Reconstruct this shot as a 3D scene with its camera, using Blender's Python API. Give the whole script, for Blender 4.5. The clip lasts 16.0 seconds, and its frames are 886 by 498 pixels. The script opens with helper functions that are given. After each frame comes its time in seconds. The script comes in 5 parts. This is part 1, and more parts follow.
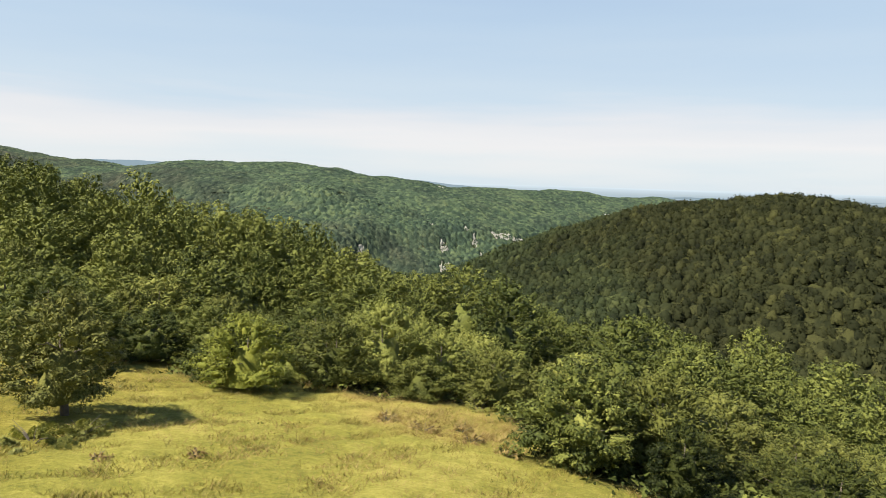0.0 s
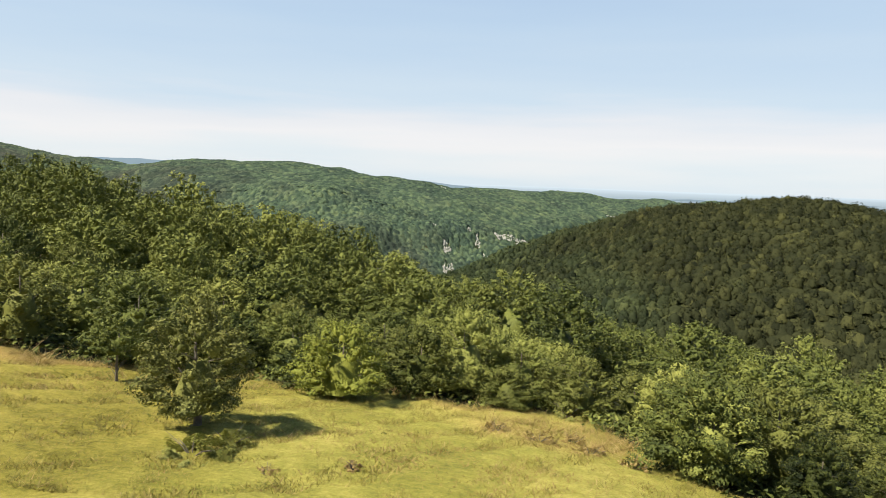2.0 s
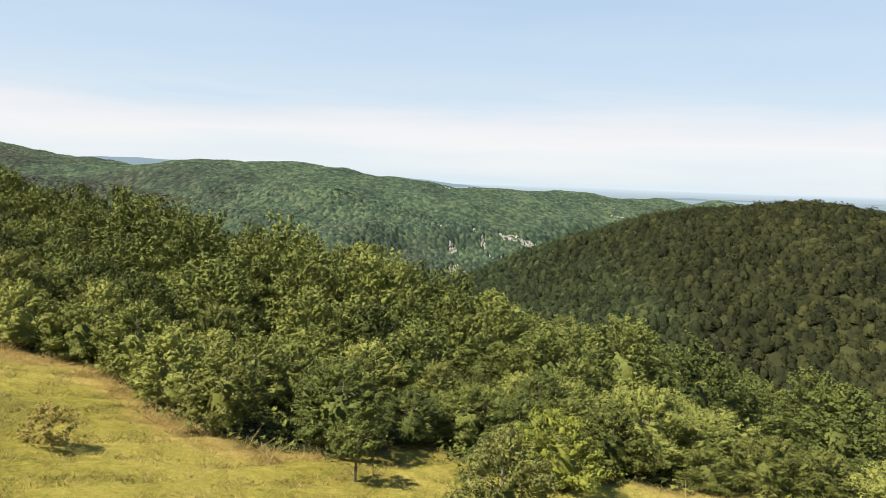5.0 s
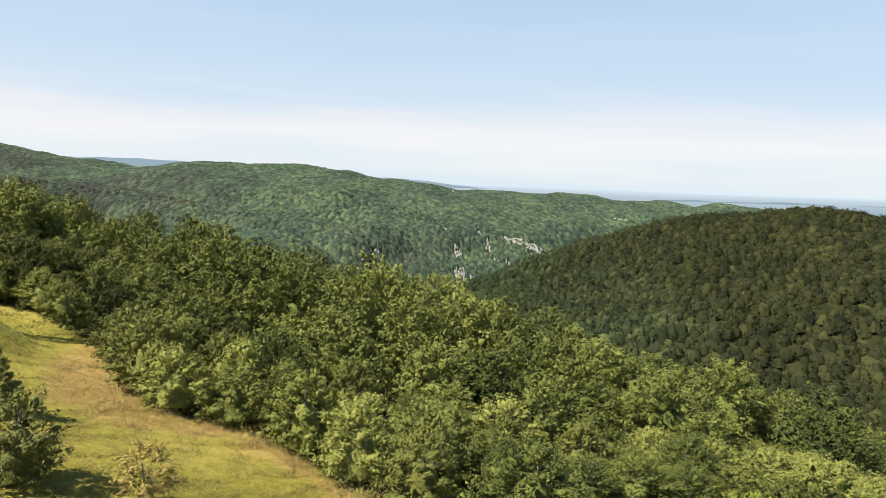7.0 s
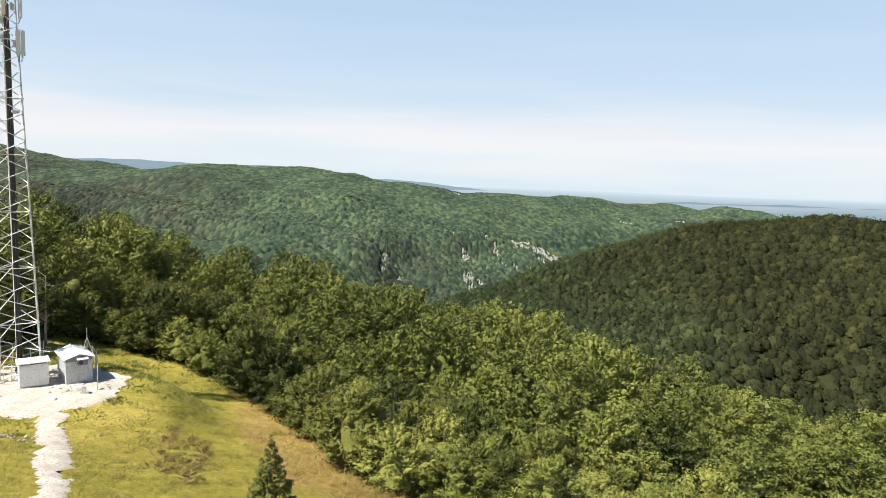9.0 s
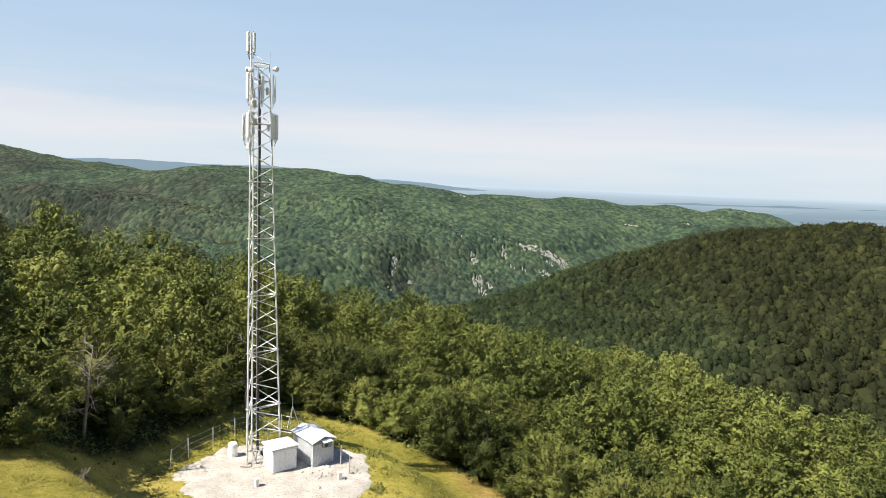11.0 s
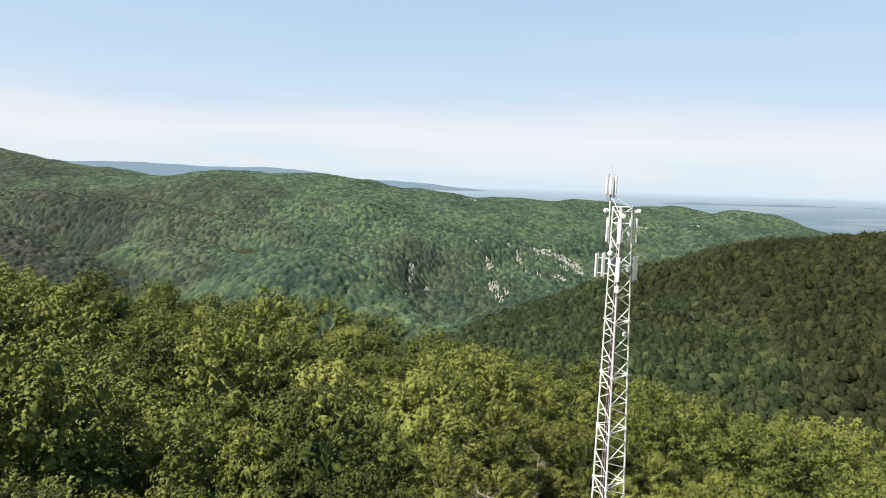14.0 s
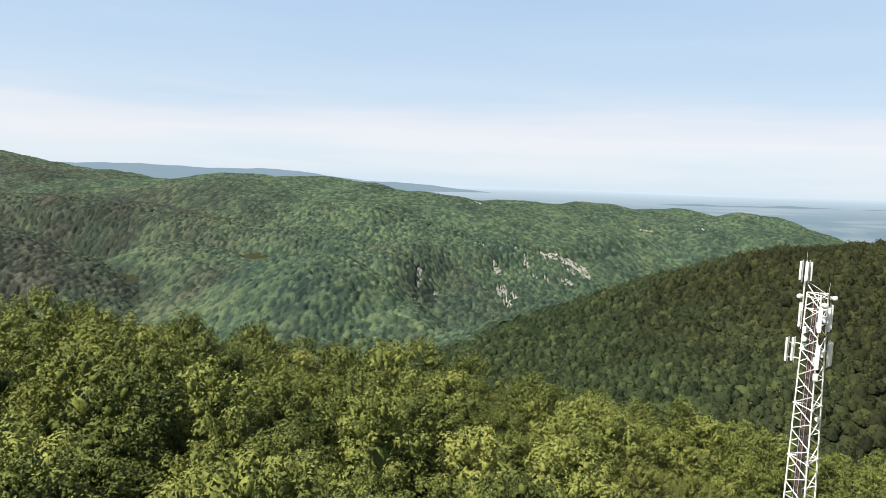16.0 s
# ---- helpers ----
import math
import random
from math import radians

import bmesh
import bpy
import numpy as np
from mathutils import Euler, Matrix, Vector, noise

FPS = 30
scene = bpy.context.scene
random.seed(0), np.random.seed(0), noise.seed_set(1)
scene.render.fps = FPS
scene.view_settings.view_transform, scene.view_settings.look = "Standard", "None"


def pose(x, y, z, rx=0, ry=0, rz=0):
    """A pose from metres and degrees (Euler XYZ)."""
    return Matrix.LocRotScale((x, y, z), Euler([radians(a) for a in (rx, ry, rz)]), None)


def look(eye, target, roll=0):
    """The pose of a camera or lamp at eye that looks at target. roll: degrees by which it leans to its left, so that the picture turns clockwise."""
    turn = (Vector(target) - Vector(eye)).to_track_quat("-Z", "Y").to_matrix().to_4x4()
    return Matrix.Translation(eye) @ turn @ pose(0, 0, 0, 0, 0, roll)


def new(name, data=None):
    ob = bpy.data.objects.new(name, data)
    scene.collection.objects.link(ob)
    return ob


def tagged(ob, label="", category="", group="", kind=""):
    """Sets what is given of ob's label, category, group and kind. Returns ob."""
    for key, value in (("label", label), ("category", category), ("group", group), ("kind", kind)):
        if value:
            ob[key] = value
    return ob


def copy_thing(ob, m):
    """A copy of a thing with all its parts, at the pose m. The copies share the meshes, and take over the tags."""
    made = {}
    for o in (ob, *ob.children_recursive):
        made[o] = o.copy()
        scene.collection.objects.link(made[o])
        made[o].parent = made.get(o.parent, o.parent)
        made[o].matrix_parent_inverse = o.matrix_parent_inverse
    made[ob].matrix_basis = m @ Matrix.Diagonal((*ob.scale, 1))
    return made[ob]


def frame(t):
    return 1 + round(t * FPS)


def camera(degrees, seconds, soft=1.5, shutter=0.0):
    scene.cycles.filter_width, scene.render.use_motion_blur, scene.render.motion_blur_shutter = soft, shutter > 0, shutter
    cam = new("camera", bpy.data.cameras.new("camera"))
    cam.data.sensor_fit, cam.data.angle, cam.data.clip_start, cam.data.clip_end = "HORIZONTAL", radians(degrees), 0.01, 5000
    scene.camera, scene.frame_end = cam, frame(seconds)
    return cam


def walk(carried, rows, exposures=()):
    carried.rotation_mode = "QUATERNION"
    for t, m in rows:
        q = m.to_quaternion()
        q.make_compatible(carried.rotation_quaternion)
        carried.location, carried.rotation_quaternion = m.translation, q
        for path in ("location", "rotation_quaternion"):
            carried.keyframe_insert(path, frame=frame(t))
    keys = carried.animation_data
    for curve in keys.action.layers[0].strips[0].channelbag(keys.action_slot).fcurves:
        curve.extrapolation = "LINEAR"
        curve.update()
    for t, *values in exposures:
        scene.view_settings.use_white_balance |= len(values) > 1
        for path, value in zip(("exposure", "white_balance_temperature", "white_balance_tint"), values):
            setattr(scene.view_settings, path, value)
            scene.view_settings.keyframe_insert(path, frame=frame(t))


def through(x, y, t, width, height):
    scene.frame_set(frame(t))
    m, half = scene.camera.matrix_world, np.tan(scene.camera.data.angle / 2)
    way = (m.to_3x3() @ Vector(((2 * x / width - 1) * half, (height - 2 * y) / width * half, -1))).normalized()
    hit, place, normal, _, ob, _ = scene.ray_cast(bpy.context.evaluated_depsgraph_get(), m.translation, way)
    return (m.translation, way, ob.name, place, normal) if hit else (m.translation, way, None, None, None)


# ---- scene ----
cam = camera(70.0, 16.0, soft=0.5)
PATH = [
    (0, (-1.626, 0.634, 1.842), (-1.667, 2.621, 1.623), 1.7),
    (0.5, (-2.206, 0.601, 1.828), (-2.248, 2.589, 1.611), 1.8),
    (1, (-3.22, 0.621, 1.83), (-3.262, 2.609, 1.614), 1.9),
    (1.5, (-4.471, 0.64, 1.908), (-4.513, 2.628, 1.691), 2.1),
    (2, (-6.009, 0.647, 2.04), (-6.05, 2.634, 1.822), 2.1),
    (2.5, (-7.542, 0.645, 2.349), (-7.583, 2.633, 2.13), 2.1),
    (3, (-9.069, 0.763, 2.81), (-9.11, 2.751, 2.591), 2.1),
    (3.5, (-10.614, 0.868, 3.394), (-10.655, 2.855, 3.173), 2.0),
    (6, (-20.299, 1.145, 7.503), (-20.334, 3.133, 7.279), 2.1),
    (6.5, (-22.76, 1.208, 8.347), (-22.794, 3.196, 8.124), 2.1),
    (7, (-25.292, 1.229, 9.188), (-25.326, 3.217, 8.966), 2.1),
    (7.5, (-28.287, 1.33, 10.181), (-28.32, 3.317, 9.959), 2.1),
    (8, (-31.439, 1.529, 11.129), (-31.47, 3.516, 10.908), 2.1),
    (8.5, (-35.015, 1.726, 12.109), (-35.047, 3.714, 11.89), 2.2),
    (9, (-38.881, 1.952, 13.154), (-38.911, 3.94, 12.935), 2.2),
    (11.5, (-60.852, 2.349, 19.541), (-60.87, 4.337, 19.32), 2.3),
    (12, (-65.224, 2.387, 20.932), (-65.241, 4.374, 20.712), 2.3),
    (12.5, (-69.725, 2.283, 22.566), (-69.741, 4.271, 22.343), 2.1),
    (13, (-73.717, 2.363, 24.017), (-73.734, 4.35, 23.794), 2.2),
    (13.5, (-77.63, 2.426, 25.466), (-77.643, 4.413, 25.242), 2.1),
    (14, (-81.203, 2.498, 26.851), (-81.217, 4.486, 26.627), 1.9),
    (14.5, (-84.905, 2.509, 28.23), (-84.915, 4.497, 28.01), 2.0),
    (15, (-88.542, 2.476, 29.661), (-88.543, 4.464, 29.444), 2.1),
    (15.5, (-91.89, 2.655, 30.999), (-91.891, 4.644, 30.786), 2.2),
    (16, (-94.698, 3.09, 32.186), (-94.707, 5.078, 31.963), 1.9),
]
walk(cam, [(t, look(eye, target, roll)) for t, eye, target, roll in PATH],
     exposures=[(0, 1.24, 6850, 10), (3.5, 1.30, 6820, 10), (8, 1.31, 6700, 10), (9, 1.31, 6680, 10),
                (11.5, 1.15, 6480, 10), (12.5, 1.23, 6490, 10), (14, 1.27, 6500, 10), (16, 1.26, 6500, 10)])

# ---- light ----
SUN_EL, SUN_AZ = 54.0, 243.0
world = bpy.data.worlds.new("sky")
scene.world = world
world.use_nodes = True
wt = world.node_tree
wt.nodes.clear()
sky = wt.nodes.new("ShaderNodeTexSky")
sky.sky_type = "NISHITA"
sky.sun_disc = False
sky.sun_elevation, sky.sun_rotation = radians(SUN_EL), radians(SUN_AZ)
sky.air_density, sky.dust_density, sky.ozone_density = 1.0, 0.4, 1.6
sky.altitude = 400
coords = wt.nodes.new("ShaderNodeTexCoord")
split = wt.nodes.new("ShaderNodeSeparateXYZ")
wt.links.new(coords.outputs["Generated"], split.inputs[0])
rise = wt.nodes.new("ShaderNodeValToRGB")          # thin white veil over the land, clearing upwards
stops_ = [(0.0, 0.92), (0.3, 0.86), (0.7, 0.75)]
while len(rise.color_ramp.elements) < len(stops_):
    rise.color_ramp.elements.new(0.5)
for e_, (p_, v_) in zip(rise.color_ramp.elements, stops_):
    e_.position, e_.color = p_, (v_, v_, v_, 1)
wt.links.new(split.outputs["Z"], rise.inputs[0])
stretch = wt.nodes.new("ShaderNodeMapping")
stretch.inputs["Scale"].default_value = (1.3, 1.3, 13.0)
wt.links.new(coords.outputs["Generated"], stretch.inputs["Vector"])
wisps = wt.nodes.new("ShaderNodeTexNoise")
wisps.inputs["Scale"].default_value, wisps.inputs["Detail"].default_value, wisps.inputs["Roughness"].default_value = 1.5, 5.0, 0.5
wt.links.new(stretch.outputs["Vector"], wisps.inputs["Vector"])
soft = wt.nodes.new("ShaderNodeMapRange")
soft.inputs["From Min"].default_value, soft.inputs["From Max"].default_value = 0.35, 0.68
soft.inputs["To Min"].default_value, soft.inputs["To Max"].default_value = 0.0, 0.40
wt.links.new(wisps.outputs["Fac"], soft.inputs["Value"])
haze = wt.nodes.new("ShaderNodeValToRGB")          # colour of the veil by height: pale blue, white, then blue
shades = [(0.0, (0.58, 0.69, 0.79)), (0.025, (0.66, 0.725, 0.795)), (0.055, (0.735, 0.75, 0.80)), (0.085, (0.69, 0.72, 0.785)), (0.125, (0.53, 0.65, 0.78)), (0.22, (0.45, 0.595, 0.77)), (0.33, (0.38, 0.53, 0.745)), (0.5, (0.17, 0.29, 0.52)), (0.8, (0.10, 0.19, 0.40))]
while len(haze.color_ramp.elements) < len(shades):
    haze.color_ramp.elements.new(0.5)
for e_, (p_, c_) in zip(haze.color_ramp.elements, shades):
    e_.position, e_.color = p_, (*c_, 1)
# the wisps lift and lower the layers a little
lift = wt.nodes.new("ShaderNodeMath")
lift.operation = "MULTIPLY_ADD"
lift.inputs[1].default_value, lift.inputs[2].default_value = 0.10, -0.018
wt.links.new(soft.outputs[0], lift.inputs[0])
tall_ = wt.nodes.new("ShaderNodeMath")
tall_.operation = "SUBTRACT"
wt.links.new(split.outputs["Z"], tall_.inputs[0])
wt.links.new(lift.outputs[0], tall_.inputs[1])
wt.links.new(tall_.outputs[0], haze.inputs[0])
bright = wt.nodes.new("ShaderNodeVectorMath")
bright.operation = "SCALE"
bright.inputs["Scale"].default_value = 10.0
wt.links.new(haze.outputs[0], bright.inputs[0])
veil = wt.nodes.new("ShaderNodeMix")
veil.data_type = "RGBA"
wt.links.new(rise.outputs[0], veil.inputs[0])
wt.links.new(sky.outputs[0], [i for i in veil.inputs if i.type == "RGBA"][0])
wt.links.new(bright.outputs[0], [i for i in veil.inputs if i.type == "RGBA"][1])
bg = wt.nodes.new("ShaderNodeBackground")
bg.inputs["Strength"].default_value = 0.050
wt.links.new([o for o in veil.outputs if o.type == "RGBA"][0], bg.inputs["Color"])
wo = wt.nodes.new("ShaderNodeOutputWorld")
wt.links.new(bg.outputs[0], wo.inputs[0])

sun = new("sun", bpy.data.lights.new("sun", "SUN"))
sun.data.energy, sun.data.angle, sun.data.color = 5.0, radians(0.6), (1.0, 0.94, 0.84)
az, el = radians(SUN_AZ), radians(SUN_EL)
sun_dir = Vector((math.sin(az) * math.cos(el), math.cos(az) * math.cos(el), math.sin(el)))
sun.matrix_world = look(sun_dir * 100, (0, 0, 0))

# ---- materials ----


def material(name):
    m = bpy.data.materials.new(name)
    m.use_nodes = True
    nt = m.node_tree
    nt.nodes.clear()
    out = nt.nodes.new("ShaderNodeOutputMaterial")
    return m, nt, out


def ramp(nt, source, stops):
    r = nt.nodes.new("ShaderNodeValToRGB")
    el_ = r.color_ramp.elements
    while len(el_) < len(stops):
        el_.new(0.5)
    for e, (p, c) in zip(el_, stops):
        e.position, e.color = p, (*c, 1)
    nt.links.new(source, r.inputs[0])
    return r.outputs[0]


def noise_tex(nt, scale, detail=4.0, rough=0.55, vector=None):
    n = nt.nodes.new("ShaderNodeTexNoise")
    n.inputs["Scale"].default_value, n.inputs["Detail"].default_value, n.inputs["Roughness"].default_value = scale, detail, rough
    if vector is None:
        vector = nt.nodes.new("ShaderNodeNewGeometry").outputs["Position"]
    nt.links.new(vector, n.inputs["Vector"])
    return n.outputs["Fac"]


def calc(nt, op, a, b, clamp=False):
    n = nt.nodes.new("ShaderNodeMath")
    n.operation, n.use_clamp = op, clamp
    for k, v in enumerate((a, b)):
        if isinstance(v, (int, float)):
            n.inputs[k].default_value = v
        else:
            nt.links.new(v, n.inputs[k])
    return n.outputs[0]


def mixed(nt, fac, a, b, blend="MIX"):
    n = nt.nodes.new("ShaderNodeMix")
    n.data_type, n.blend_type = "RGBA", blend
    slots = [i for i in n.inputs if i.type == "RGBA"]
    for s, v in zip(slots, (a, b)):
        if isinstance(v, tuple):
            s.default_value = (*v, 1)
        else:
            nt.links.new(v, s)
    if isinstance(fac, (int, float)):
        n.inputs[0].default_value = fac
    else:
        nt.links.new(fac, n.inputs[0])
    return [o for o in n.outputs if o.type == "RGBA"][0]


def toned(stops, k):
    return [(p_, tuple(k * q_ for q_ in c_)) for p_, c_ in stops]


def leaf_material(name, stops, own=False, gloss=0.55, through=0.06, patch_scale=0.06, grain=2.5, mix=(0.70, 0.46, 0.4), relief=0.12, speckle=0.7, rough=0.45, west=None):
    """Leaves: tone by tree (attribute or object), by patch and by leaf; a little light passes through."""
    m, nt, out = material(name)
    geo = nt.nodes.new("ShaderNodeNewGeometry")
    if own:
        tone = nt.nodes.new("ShaderNodeObjectInfo").outputs["Random"]
    else:
        at = nt.nodes.new("ShaderNodeAttribute")
        at.attribute_name = "tone"
        tone = at.outputs["Fac"]
    leaf = geo.outputs["Random Per Island"]
    patch = noise_tex(nt, patch_scale, 3.0)
    v = calc(nt, "MULTIPLY", tone, mix[0])
    v = calc(nt, "ADD", v, calc(nt, "MULTIPLY", leaf, mix[1]))
    v = calc(nt, "ADD", v, calc(nt, "MULTIPLY", calc(nt, "SUBTRACT", patch, 0.5), 0.6))
    v = calc(nt, "ADD", v, calc(nt, "MULTIPLY", calc(nt, "SUBTRACT", noise_tex(nt, grain, 3.0, 0.7), 0.5), mix[2]))
    v = calc(nt, "ADD", v, calc(nt, "MULTIPLY", calc(nt, "SUBTRACT", noise_tex(nt, 2.4 / relief, 2.0, 0.6), 0.5), speckle))
    v = calc(nt, "ADD", v, 0.19 - 0.5 * mix[1], True)
    col = ramp(nt, v, toned(stops, 0.86))
    # West side greener and lighter: its haze is put into the leaf colour.
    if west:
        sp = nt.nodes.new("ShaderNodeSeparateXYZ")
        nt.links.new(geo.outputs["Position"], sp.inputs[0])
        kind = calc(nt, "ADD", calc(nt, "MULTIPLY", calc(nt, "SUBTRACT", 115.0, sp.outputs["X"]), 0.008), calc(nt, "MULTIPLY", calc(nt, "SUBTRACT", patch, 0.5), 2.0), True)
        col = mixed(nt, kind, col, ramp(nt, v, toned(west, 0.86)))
    b = nt.nodes.new("ShaderNodeBsdfPrincipled")
    b.inputs["Roughness"].default_value = gloss
    b.inputs["Specular IOR Level"].default_value = 0.07
    nt.links.new(col, b.inputs["Base Color"])
    bn = nt.nodes.new("ShaderNodeBump")
    bn.inputs["Strength"].default_value, bn.inputs["Distance"].default_value = rough, relief
    nt.links.new(noise_tex(nt, 0.9 / relief, 3.0, 0.7), bn.inputs["Height"])
    nt.links.new(bn.outputs[0], b.inputs["Normal"])
    tr = nt.nodes.new("ShaderNodeBsdfTranslucent")
    nt.links.new(mixed(nt, 1.0, col, (1.25, 1.2, 0.5), "MULTIPLY"), tr.inputs["Color"])
    mx = nt.nodes.new("ShaderNodeMixShader")
    mx.inputs[0].default_value = through
    nt.links.new(b.outputs[0], mx.inputs[1])
    nt.links.new(tr.outputs[0], mx.inputs[2])
    nt.links.new(mx.outputs[0], out.inputs[0])
    return m


NEAR_STOPS = [(0.0, (0.018, 0.027, 0.009)), (0.3, (0.076, 0.092, 0.022)), (0.6, (0.156, 0.172, 0.041)), (1.0, (0.226, 0.236, 0.060))]
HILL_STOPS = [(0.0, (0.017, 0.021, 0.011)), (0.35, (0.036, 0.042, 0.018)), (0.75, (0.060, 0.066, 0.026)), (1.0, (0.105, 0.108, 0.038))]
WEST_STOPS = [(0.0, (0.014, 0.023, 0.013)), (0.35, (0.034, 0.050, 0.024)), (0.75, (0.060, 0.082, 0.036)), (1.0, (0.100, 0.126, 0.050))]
# Distance haze over the far woods is put into these bluish colours.
FAR_HAZE_STOPS = [(0.0, (0.018, 0.031, 0.025)), (0.4, (0.033, 0.054, 0.034)), (0.75, (0.055, 0.082, 0.046)), (1.0, (0.092, 0.120, 0.058))]
PINE_SHADE_STOPS = [(0.0, (0.022, 0.028, 0.022)), (0.6, (0.044, 0.052, 0.037)), (1.0, (0.095, 0.095, 0.068))]
LEAF = leaf_material("leaves", NEAR_STOPS, own=True, grain=0.8, mix=(0.8, 0.26, 0.6), speckle=0.45)
# Darker copy of the leaves: own colour of some trees, painted shade of others.
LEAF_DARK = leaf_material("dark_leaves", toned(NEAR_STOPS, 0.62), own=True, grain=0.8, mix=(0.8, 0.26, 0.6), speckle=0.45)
LEAF_FRESH = leaf_material("fresh_leaves", [(0.0, (0.085, 0.105, 0.019)), (0.5, (0.15, 0.168, 0.029)), (1.0, (0.23, 0.232, 0.044))], own=True)
LEAF_WOOD = leaf_material("wood_leaves", NEAR_STOPS, grain=0.8, mix=(0.95, 0.22, 0.65), speckle=0.45)
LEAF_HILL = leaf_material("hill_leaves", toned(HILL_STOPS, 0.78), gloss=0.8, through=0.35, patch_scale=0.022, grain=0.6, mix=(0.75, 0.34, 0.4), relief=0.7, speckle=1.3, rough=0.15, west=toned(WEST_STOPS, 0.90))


def canopy_material(name, stops, dark_stops, own, patch, grain, relief, gain):
    """Closed canopy of the farther woods: tone by tree, by patch and by bough."""
    m, nt, out = material(name)
    at = nt.nodes.new("ShaderNodeAttribute")
    at.attribute_name = "tone"
    v = calc(nt, "MULTIPLY", at.outputs["Fac"], own)
    v = calc(nt, "ADD", v, calc(nt, "MULTIPLY", calc(nt, "SUBTRACT", noise_tex(nt, patch, 4.0), 0.5), 1.1))
    v = calc(nt, "ADD", v, calc(nt, "MULTIPLY", calc(nt, "SUBTRACT", noise_tex(nt, grain, 4.0, 0.75), 0.5), gain))
    v = calc(nt, "ADD", v, 0.08, True)
    p = nt.nodes.new("ShaderNodeBsdfPrincipled")
    p.inputs["Roughness"].default_value, p.inputs["Specular IOR Level"].default_value = 0.95, 0.1
    # Darker ramp, for dark stands and for shade painted on slopes.
    pine_and_shade = nt.nodes.new("ShaderNodeAttribute")
    pine_and_shade.attribute_name = "pine_and_shade"
    nt.links.new(mixed(nt, pine_and_shade.outputs["Fac"], ramp(nt, v, stops), ramp(nt, v, dark_stops)), p.inputs["Base Color"])
    bn = nt.nodes.new("ShaderNodeBump")
    bn.inputs["Strength"].default_value, bn.inputs["Distance"].default_value = 0.8, relief
    nt.links.new(noise_tex(nt, 0.9 / relief, 5.0, 0.75), bn.inputs["Height"])
    nt.links.new(bn.outputs[0], p.inputs["Normal"])
    nt.links.new(p.outputs[0], out.inputs[0])
    return m


CANOPY = canopy_material("far_canopy", toned(FAR_HAZE_STOPS, 0.95), toned(PINE_SHADE_STOPS, 0.66), 0.85, 0.009, 0.7, 1.2, 1.5)


def plain_material(name, a, b, scale, rough=0.6, metal=0.0, bump=0.0, fine=None):
    m, nt, out = material(name)
    n = noise_tex(nt, scale, 5.0, 0.6)
    col = ramp(nt, n, [(0.3, a), (0.7, b)])
    if fine:
        n2 = noise_tex(nt, scale * 9, 4.0, 0.65)
        col = mixed(nt, ramp(nt, n2, [(0.52, (0, 0, 0)), (0.68, (1, 1, 1))]), col, fine)
    p = nt.nodes.new("ShaderNodeBsdfPrincipled")
    p.inputs["Roughness"].default_value, p.inputs["Metallic"].default_value = rough, metal
    nt.links.new(col, p.inputs["Base Color"])
    if bump:
        bn = nt.nodes.new("ShaderNodeBump")
        bn.inputs["Strength"].default_value, bn.inputs["Distance"].default_value = bump, 0.5 / scale
        nt.links.new(noise_tex(nt, scale * 3, 6.0, 0.65), bn.inputs["Height"])
        nt.links.new(bn.outputs[0], p.inputs["Normal"])
    nt.links.new(p.outputs[0], out.inputs[0])
    return m


BARK = plain_material("bark", (0.075, 0.06, 0.045), (0.16, 0.135, 0.105), 6.0, 0.9, bump=0.6)
DEADWOOD = plain_material("bare_grey_wood", (0.13, 0.108, 0.088), (0.27, 0.232, 0.195), 5.0, 0.85, bump=0.4)
ROCK = plain_material("pale_limestone", (0.18, 0.176, 0.155), (0.36, 0.352, 0.315), 0.16, 0.9, bump=0.9, fine=(0.14, 0.142, 0.108))
GRAVEL = plain_material("white_gravel", (0.26, 0.235, 0.20), (0.42, 0.39, 0.35), 0.9, 0.95, bump=0.12, fine=(0.17, 0.15, 0.10))
STEEL = plain_material("painted_steel", (0.54, 0.53, 0.52), (0.70, 0.69, 0.67), 1.3, 0.5, 0.0, fine=(0.44, 0.40, 0.37))
GALV = plain_material("galvanised_steel", (0.50, 0.51, 0.52), (0.66, 0.67, 0.68), 2.0, 0.42, 0.7)
PANEL = plain_material("white_plastic", (0.58, 0.585, 0.59), (0.70, 0.70, 0.70), 1.0, 0.4)
RADIO = plain_material("grey_casing", (0.42, 0.43, 0.44), (0.55, 0.56, 0.57), 2.0, 0.45)
CABLE = plain_material("black_cable", (0.022, 0.020, 0.020), (0.05, 0.042, 0.038), 3.0, 0.6)
RUSTY = plain_material("red_brown_cable", (0.10, 0.035, 0.025), (0.17, 0.06, 0.04), 3.0, 0.7)
SHEET = plain_material("grey_sheet_metal", (0.40, 0.41, 0.43), (0.54, 0.55, 0.57), 1.2, 0.5, 0.15, fine=(0.34, 0.34, 0.34))
SHEET_DARK = plain_material("dark_gable_sheet", (0.16, 0.165, 0.175), (0.23, 0.235, 0.245), 1.2, 0.55)
ROOF = plain_material("pale_roof_sheet", (0.58, 0.59, 0.62), (0.72, 0.73, 0.75), 0.9, 0.45, 0.15, fine=(0.45, 0.45, 0.46))
WHITE = plain_material("white_paint", (0.70, 0.69, 0.66), (0.82, 0.81, 0.78), 1.0, 0.5, fine=(0.60, 0.57, 0.52))
POST = plain_material("weathered_post", (0.36, 0.33, 0.28), (0.52, 0.48, 0.42), 4.0, 0.85, bump=0.3)


